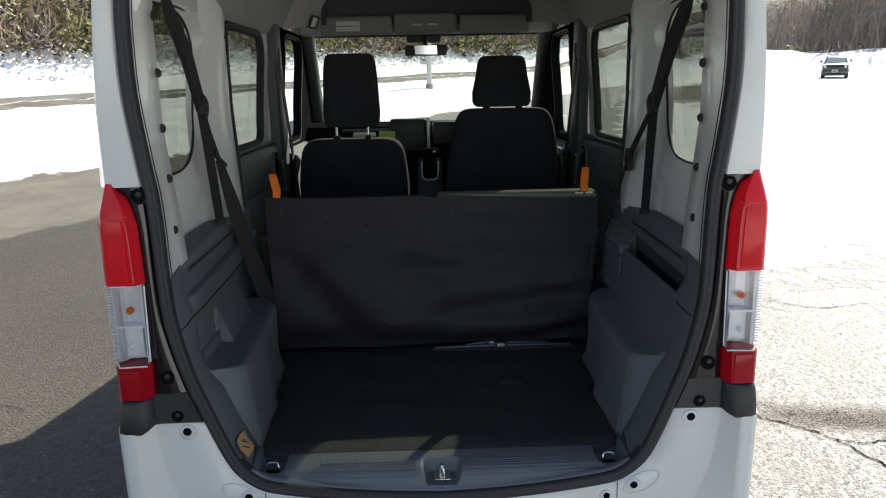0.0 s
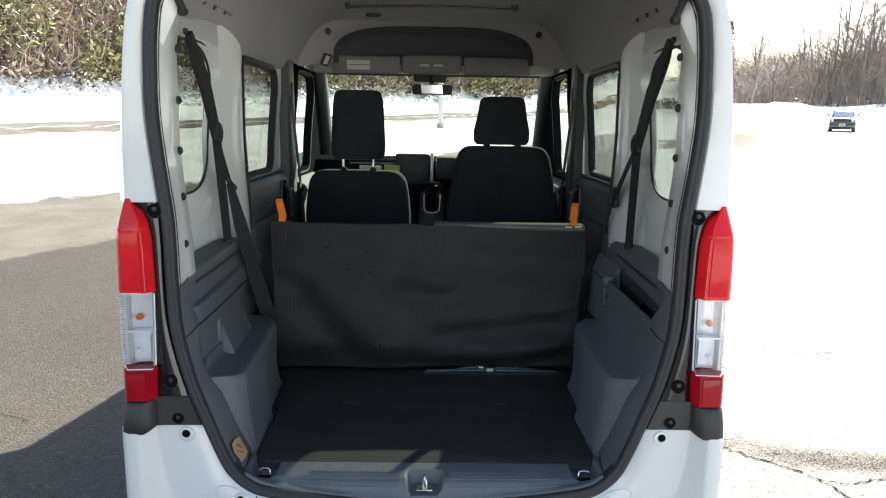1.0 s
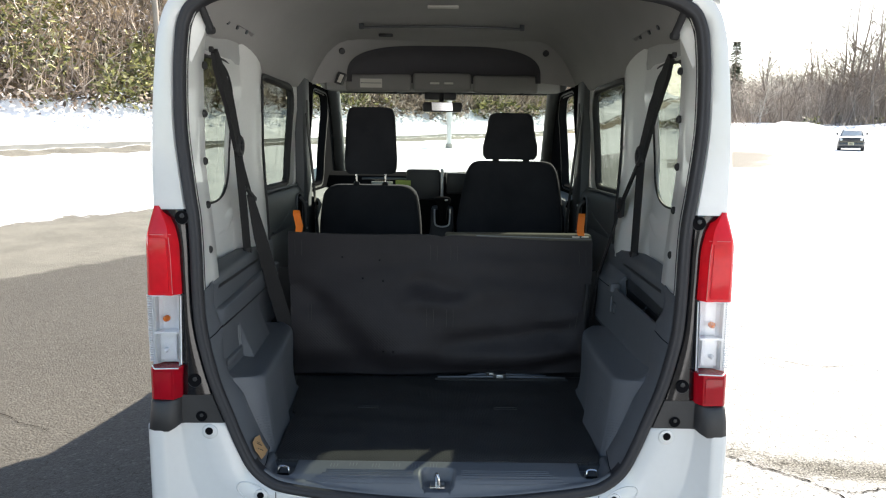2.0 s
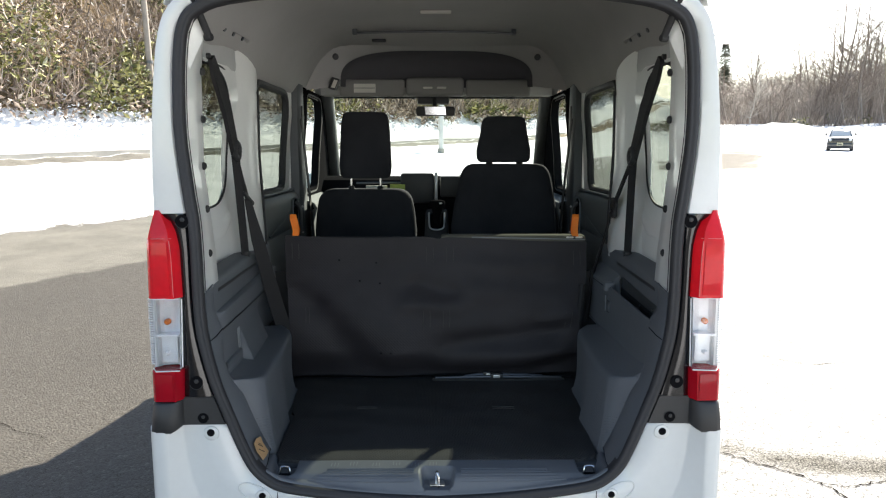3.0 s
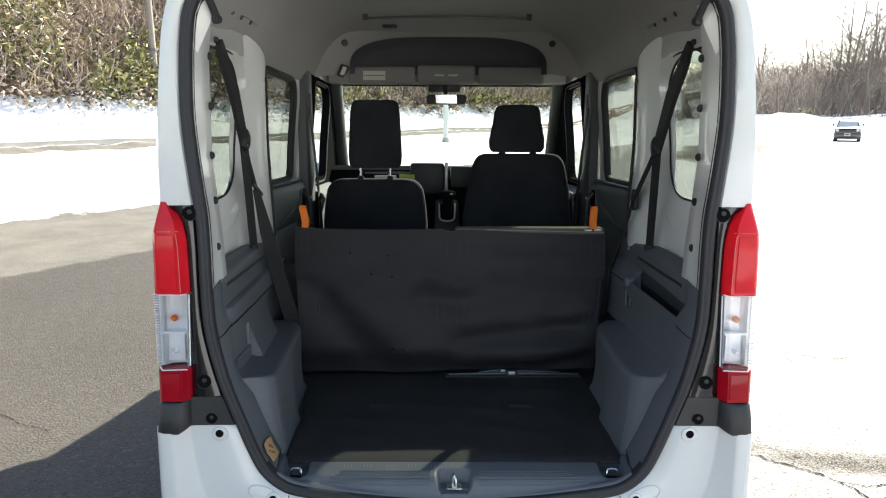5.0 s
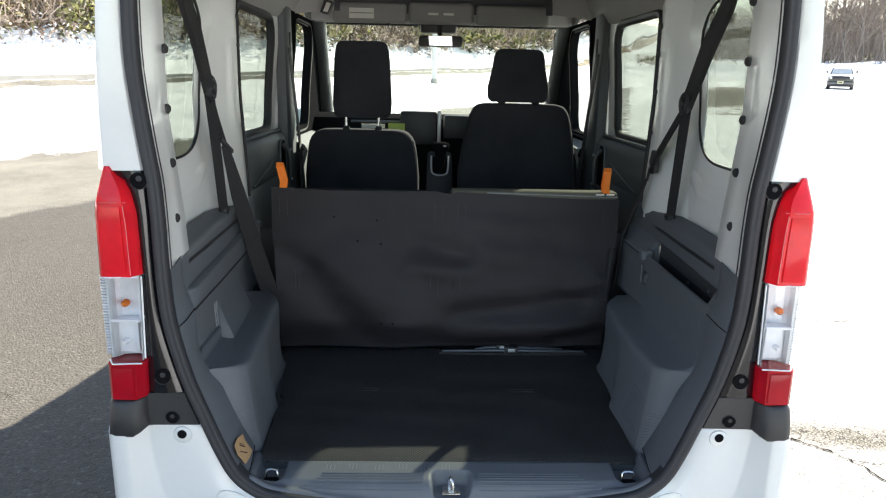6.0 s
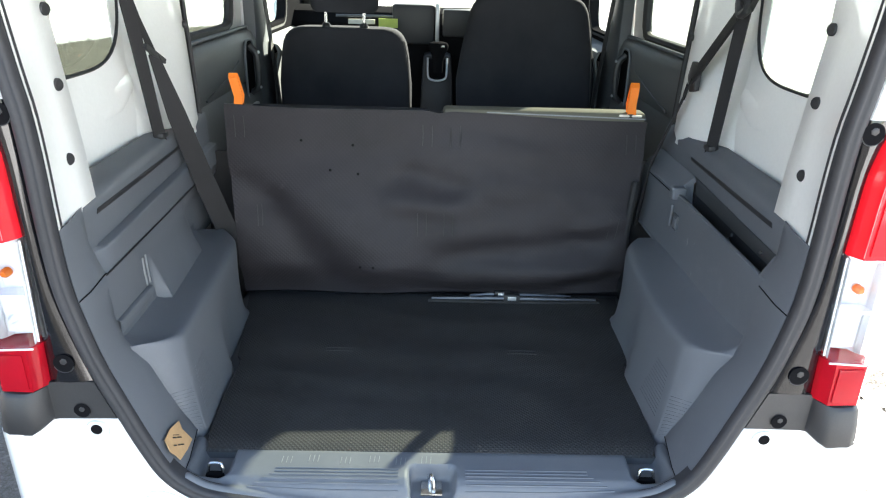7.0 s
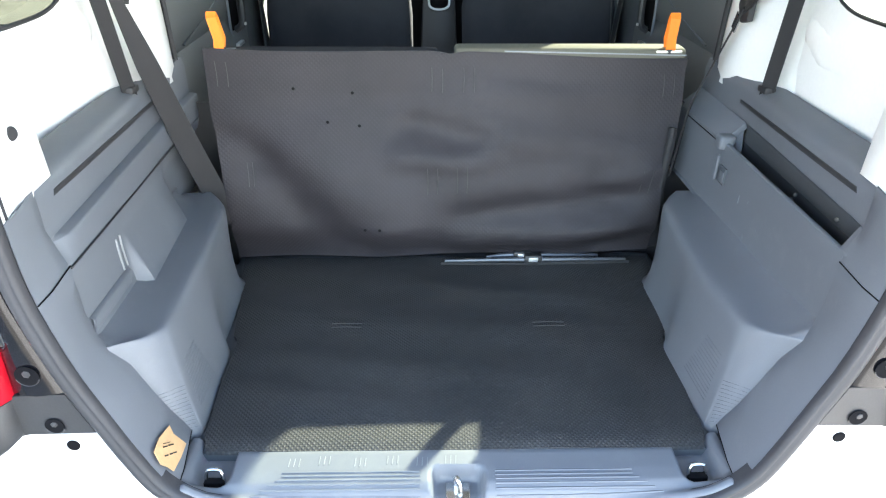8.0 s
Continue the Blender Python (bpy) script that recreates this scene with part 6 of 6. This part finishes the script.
front_seat("passenger_seat", -0.347, 1.228, (-0.596, -0.098), (-0.472, -0.218, 1.282, 1.596), (-0.415, -0.275), "black fabric passenger seat with a tall headrest", 0.02, ((0.20, 1.0), (0.10, 0.96), (0.05, 0.92), (0.025, 0.87), (0.010, 0.80), (0.003, 0.74), (0.0, 0.66)), 0.88)
front_seat("driver_seat", 0.335, 1.350, (0.078, 0.590), (0.190, 0.458, 1.358, 1.576), (0.256, 0.402), "black fabric driver's seat", 0.02, ((0.30, 1.03), (0.18, 0.96), (0.08, 0.88), (0.04, 0.84), (0.015, 0.77), (0.004, 0.71), (0.0, 0.62)), 0.80)

# rear seats, upright, backs hung with one vinyl cover
for x0, x1, top, lab in ((-0.535, -0.012, 1.098, "folding rear seat half in dark fabric behind the vinyl cover"), (0.004, 0.540, 1.106, "folding rear seat half in dark fabric behind the vinyl cover")):
    t = thing("rear_seat", ((x0 + x1) / 2, 0.86, 0.5), lab, "seat", "rear seats")
    part("backrest", seat_block((x0 + x1) / 2, [0.62, 0.70, 0.95, top - 0.03, top - 0.012, top - 0.004, top], [(0.6, (x1 - x0) / 2), (top - 0.03, (x1 - x0) / 2), (top - 0.010, (x1 - x0) / 2 * 0.985), (top, (x1 - x0) / 2 * 0.95)], 0.755, 0.060, 0.085, 7.0), FABRIC, t, "dark fabric backrest")
    if x0 < 0:
        part("top_edge", box(x0 + 0.012, x1 - 0.012, 0.778, 0.800, top - 0.012, top + 0.008, 0.005), FABRIC, t, "dark padded top edge")
    else:
        part("top_pad", box(x0 + 0.010, x1 - 0.004, 0.7785, 0.838, top - 0.030, top + 0.005, 0.009, 3), PAD, t, "olive-grey padded top edge")
        part("edge_strip", ribbon([(0.125, 0.7772, 1.1050), (0.33, 0.7775, 1.1010), (0.536, 0.7775, 1.0965)], 0.0028, 0.002, (0, 0.3, 1)), TICK, t, "pale edging strip")
    part("seat_cushion", box(x0 + 0.01, x1 - 0.01, 0.80, 1.22, 0.70, 0.80, 0.03, 3), FABRIC, t)
    for x in (x0 + 0.08, x1 - 0.08):
        part("seat_leg", box(x - 0.02, x + 0.02, 0.84, 0.90, 0.50, 0.72, 0.006), BLACK, t)
for s, x in ((-1, -0.505), (1, 0.495)):
    st = thing("release_strap", (x, 0.782, 1.10), "bright orange fabric seat release strap", "strap", "release straps")
    part("loop", ribbon([(x + s * 0.004, 0.782, 1.100), (x, 0.778, 1.13), (x + (0.002 if s > 0 else -0.009), 0.776, 1.176), (x + (0.003 if s > 0 else -0.010), 0.784, 1.186), (x + (0.003 if s > 0 else -0.009), 0.792, 1.176), (x, 0.796, 1.13), (x + s * 0.004, 0.794, 1.102)], 0.022, 0.0025, (1, 0, 0)), ORANGE, st)
    part("release_knob", disc((x, 0.788, 1.098), (0, -0.2, 1), 0.011, 0.012, 14), BLACK, st)
    part("escutcheon", box(x - 0.030, x + 0.030, 0.776, 0.806, 1.101, 1.107, 0.003), TRIM if s < 0 else PAPER, st)


def cover():
    """The vinyl sheet over the seat backs, sagging in broad folds."""
    nu, nv = 90, 56
    rows = []
    for j in range(nv + 1):
        v = j / nv
        row = []
        for i in range(nu + 1):
            u = i / nu
            x = -0.543 + 1.083 * u
            ztop = 1.112 - 0.020 * u - 0.004 * math.sin(u * 9) - 0.006 * math.exp(-((u - 0.505) / 0.02) ** 2)
            zbot = 0.600 + 0.014 * u + 0.004 * math.sin(u * 14)
            z = ztop + (zbot - ztop) * v
            narrow = 1 - (0.036 if u < 0.5 else 0.045) * soft_step(v, 0.10, 0.75) - 0.012 * soft_step(v, 0.42, 0.50) * soft_step(u, 0.9, 1.0)
            y = 0.775 - 0.062 * soft_step(v, 0, 0.75) + 0.032 * soft_step(v, 0.80, 1)
            def ridge(u0, v0, u1, v1, wide):
                du, dv = u1 - u0, v1 - v0
                t = ((u - u0) * du + (v - v0) * dv) / (du * du + dv * dv)
                off = ((u - u0) * dv - (v - v0) * du) / math.hypot(du, dv)
                return math.exp(-(off / wide) ** 2) * math.exp(-(max(0, abs(t - 0.5) - 0.32) / 0.16) ** 2)

            fold = 0.016 * ridge(0.05, 0.42, 0.26, 0.95, 0.065) - 0.013 * ridge(0.14, 0.36, 0.42, 0.90, 0.10)
            fold += -0.018 * ridge(0.50, 0.95, 0.98, 0.82, 0.075) + 0.017 * ridge(0.46, 0.80, 0.97, 0.64, 0.075)
            fold += 0.012 * ridge(0.40, 0.30, 0.58, 0.42, 0.060) - 0.010 * ridge(0.36, 0.46, 0.62, 0.50, 0.065) - 0.007 * ridge(0.58, 0.36, 0.98, 0.44, 0.080) + 0.006 * ridge(0.10, 0.22, 0.45, 0.20, 0.09) - 0.006 * ridge(0.52, 0.20, 0.95, 0.16, 0.08)
            fold += 0.010 * ridge(0.0, 0.34, 0.12, 0.50, 0.05) - 0.008 * ridge(0.86, 0.62, 1.0, 0.50, 0.05) + 0.010 * ridge(0.84, 0.96, 1.0, 0.86, 0.05)
            wr = 0.007 * noise.noise((u * 4, v * 3, 1.0)) + 0.003 * noise.noise((u * 10, v * 7, 4.0)) + 0.0012 * noise.noise((u * 24, v * 15, 2.0))
            y += (fold + wr) * soft_step(v, 0.03, 0.2) * (1 - 0.5 * soft_step(v, 0.92, 1))
            row.append((x * narrow + 0.004 * noise.noise((v * 6, u * 2, 8.0)) * (u < 0.05 or u > 0.95), y, z))
        rows.append(row)
    t = part("seat_cover", shell(rows, (0, 0.003, 0)), VINYL, None, crease=60)
    tagged(t, "creased black textured vinyl sheet hung over the rear seat backs", "seat cover")

    def on(u, v):
        p = rows[min(nv, max(0, round(v * nv)))][min(nu, max(0, round(u * nu)))]
        return Vector(p) + Vector((0, -0.0022, 0))

    for u, v in ((0.035, 0.11), (0.475, 0.13), (0.545, 0.13), (0.965, 0.13), (0.060, 0.55), (0.470, 0.58), (0.535, 0.58), (0.955, 0.58)):
        for du in (-0.009, 0.009):
            a, b = on(u + du, v - 0.055), on(u + du, v + 0.055)
            part("stitching", tube([a, a.lerp(b, 0.5) + Vector((0.001, -0.0002, 0)), b], 0.0008, 5), STITCH, t)
    for u, v in ((0.182, 0.168), (0.305, 0.176), (0.247, 0.312), (0.307, 0.315), (0.315, 0.80), (0.345, 0.80)):
        part("eyelet", disc(on(u, v) + Vector((0, -0.001, 0)), (0, -1, 0), 0.0036, 0.0012, 10), HOLE, t)
    return t


cover()
part("seat_riser", box(-0.61, 0.61, 0.830, 0.842, 0.50, 0.70), BLACK, van, "black panel under the rear seats")
for s in (-1, 1):
    part("seat_side_panel", box(s * 0.545, s * 0.628, 0.842, 0.850, 0.50, 0.97), BLACK, van)

# ---- cargo mat and the pair of wipers lying on it ----
def cargo_mat():
    half = [(0.098, 0.428), (0.135, 0.440), (0.41, 0.448), (0.43, 0.462), (0.61, 0.486), (0.66, 0.500), (0.76, 0.515)]
    rows = []
    for j in range(41):
        y = 0.098 + (0.765 - 0.098) * j / 40
        h = curve_at(half, y)
        rows.append([(h * (2 * i / 40 - 1), y, 0.5880 + 0.0016 * noise.noise((h * i * 0.15, y * 5, 2.0)) + 0.0013 * math.sin(y * 36 + 7.0 * (i / 40) + 4.0 * noise.noise((i * 0.06, y * 3, 6.0))) - 0.004 * (j == 0)) for i in range(41)])
    t = part("cargo_mat", shell(rows, (0, 0, -0.008)), MAT, None, crease=60)
    tagged(t, "black rubber cargo mat with raised pips on the load floor", "mat")
    for x0, x1 in ((-0.258, -0.193), (0.179, 0.249)):
        for y in (0.452, 0.466):
            part("stitching", tube([(x0, y, 0.5900), ((x0 + x1) / 2, y + 0.001, 0.5905), (x1, y, 0.5900)], 0.0011, 5), STITCH, t)


cargo_mat()
part("load_floor", box(-0.53, 0.53, 0.10, 0.80, 0.56, 0.578), TRIMD, van, "load floor under the mat")
part("load_floor_front", box(-0.60, 0.60, 0.80, 1.6, 0.50, 0.53), TRIMD, van)


def wiper(x0, x1, y, xm, lift, name_label):
    t = thing("wiper_blade", ((x0 + x1) / 2, y, 0.588), name_label, "wiper blade", "loose wiper blades")
    part("rubber_strip", ribbon([(x0, y, 0.593), ((x0 + x1) / 2, y - 0.003, 0.593), (x1, y + 0.006, 0.593)], 0.006, 0.007, (0, 1, 0)), RUBBER, t)
    part("arm", tube([(x0 + 0.01, y, 0.600), (xm - 0.04, y - 0.002, 0.604 + lift), (xm + 0.04, y - 0.002, 0.604 + lift), (x1 - 0.01, y + 0.006, 0.600)], [0.004, 0.006, 0.006, 0.004], 8), WIPERGREY, t, "grey metal blade arm")
    part("adapter", box(xm - 0.022, xm + 0.022, y - 0.012, y + 0.008, 0.594, 0.618, 0.003), BLACK, t)
    part("adapter_clip", box(xm - 0.012, xm + 0.012, y - 0.0135, y - 0.010, 0.602, 0.614, 0.002), SILVER, t)


wiper(-0.016, 0.461, 0.722, 0.215, 0.0, "grey metal wiper blade lying on the cargo mat")
wiper(0.09, 0.395, 0.742, 0.19, 0.002, "shorter grey wiper blade lying on the cargo mat")

# ---- rear seat belts ----
def seat_belt(s):
    t = thing("seat_belt", (s * 0.61, 0.42, 1.07), "black rear seat belt hanging from the roof rail" if s < 0 else "black rear seat belt with its tongue parked high", "seat belt", "rear seat belts")
    top = Vector((s * 0.612, 0.262, 1.662))
    ring = Vector((s * 0.606, 0.424 if s < 0 else 0.468, 1.412 if s < 0 else 1.395))
    part("upper_strap", ribbon([top, top.lerp(ring, 0.15), top.lerp(ring, 0.5) + Vector((-s * 0.006, 0, 0)), ring], [0.026, 0.050, 0.060, 0.050], 0.012, (0, 1, 0.62)), WEB, t, "thick black strap")
    part("anchor", disc(top + Vector((s * 0.012, 0, 0.004)), (-s, 0, 0), 0.008, 0.010, 16), BLACK, t)
    part("guide_ring", tube(smooth_line([ring + Vector((-s * 0.006, a, b)) for a, b in ((-0.022, 0.0), (-0.004, 0.024), (0.020, 0.006), (0.008, -0.022), (-0.018, -0.014))], 3), 0.009, 8, True), BLACK, t)
    foot = Vector((s * 0.626, 0.562, 1.074))
    part("retractor_webbing", ribbon([ring, ring.lerp(foot, 0.4), foot + Vector((0, 0, -0.02))], 0.027, 0.004, (0.55, -0.8 * s, 0.0)), WEB, t)
    part("webbing_guide", box(foot.x - 0.012, foot.x + 0.012, 0.545, 0.580, 1.072, 1.086, 0.004), BLACK, t)
    if s < 0:
        turn = Vector((-0.602, 0.520, 1.262))
        end = Vector((-0.545, 0.698, 0.805))
        part("lap_webbing", ribbon([ring, ring.lerp(turn, 0.5), turn], [0.030, 0.010, 0.020], 0.003, [(0, 1, 0.3), (0.7, 0.7, 0), (0.2, 1, 0)]), WEB, t)
        part("shoulder_webbing", ribbon([turn, turn.lerp(end, 0.3) + Vector((-0.004, 0, 0)), turn.lerp(end, 0.7) + Vector((-0.004, 0, 0)), end, end + Vector((0.004, 0.012, -0.10))], [0.020, 0.042, 0.050, 0.052, 0.045], 0.003, (0.75, 0.65, 0.10)), WEB, t, "wide black webbing")
        part("belt_stop", ribbon([turn + Vector((0, -0.036, 0.020)), turn + Vector((0.008, 0.036, -0.020))], 0.010, 0.008, (0, 0.3, 1)), BLACK, t, "black webbing stop")
    else:
        tongue = Vector((0.606, 0.688, 1.218))
        part("slack_webbing", ribbon([ring, ring.lerp(tongue, 0.5), tongue], [0.034, 0.036, 0.040], 0.006, (0.3, 1, 0.8)), WEB, t)
        part("tongue", slab([tongue + Vector((-0.004, a, b)) for a, b in ((-0.028, 0.030), (0.014, 0.036), (0.030, -0.002), (0.006, -0.036), (-0.026, -0.028))], (0.014, 0, 0), 0.004), BLACK, t, "black belt tongue")
        part("tongue_blade", slab([tongue + Vector((-0.002, a, b)) for a, b in ((0.010, -0.026), (0.030, -0.016), (0.046, -0.050), (0.028, -0.060))], (0.003, 0, 0)), STEEL, t)
        part("lower_webbing", ribbon([tongue, tongue + Vector((-0.01, 0.06, -0.11)), Vector((0.575, 0.80, 0.98)), Vector((0.555, 0.80, 0.80))], 0.030, 0.004, (0.6, 1, 0.2)), WEB, t)


seat_belt(-1)
seat_belt(1)
part("buckle_stalk", tube(smooth_line([(0.520, 0.74, 0.94), (0.512, 0.728, 0.87), (0.508, 0.728, 0.80), (0.516, 0.735, 0.75)], 4), 0.010, 8), WEB, van, "black belt loop beside the seat")

# ---- small card tag on the pillar trim ----
def tag():
    pts = [Vector(p) for p in ((-0.470, 0.0838, 0.6587), (-0.4645, 0.0790, 0.6450), (-0.4516, 0.0877, 0.6147), (-0.4500, 0.0560, 0.6160), (-0.4492, 0.0208, 0.6220), (-0.4545, 0.0165, 0.636), (-0.4600, 0.0087, 0.6496), (-0.4689, 0.0155, 0.6690), (-0.4714, 0.0454, 0.6691), (-0.4712, 0.062, 0.664))]
    face = Vector((0.9165, 0.0765, 0.3928))
    t = part("card_tag", slab(pts, face * -0.0012), CARD, None)
    tagged(t, "torn brown card tag with handwriting on the pillar trim", "tag")
    c = sum(pts, Vector()) / len(pts) + face * 0.0008
    u = (Vector((-0.452, 0.085, 0.616)) - Vector((-0.466, 0.02, 0.665))).normalized()
    u = (u - face * u.dot(face)).normalized()
    v = face.cross(u)
    for p, q, l in ((-0.010, -0.014, 0.010), (-0.0095, 0.000, 0.008), (-0.009, 0.011, 0.009), (0.004, -0.010, 0.012), (0.0045, 0.006, 0.014), (0.009, -0.004, 0.020)):
        m = c + v * p + u * q
        part("writing_bar", ribbon([m - u * l / 2, m + u * l / 2], 0.0022 if p < 0.008 else 0.0010, 0.0008, v), INK, t)


tag()
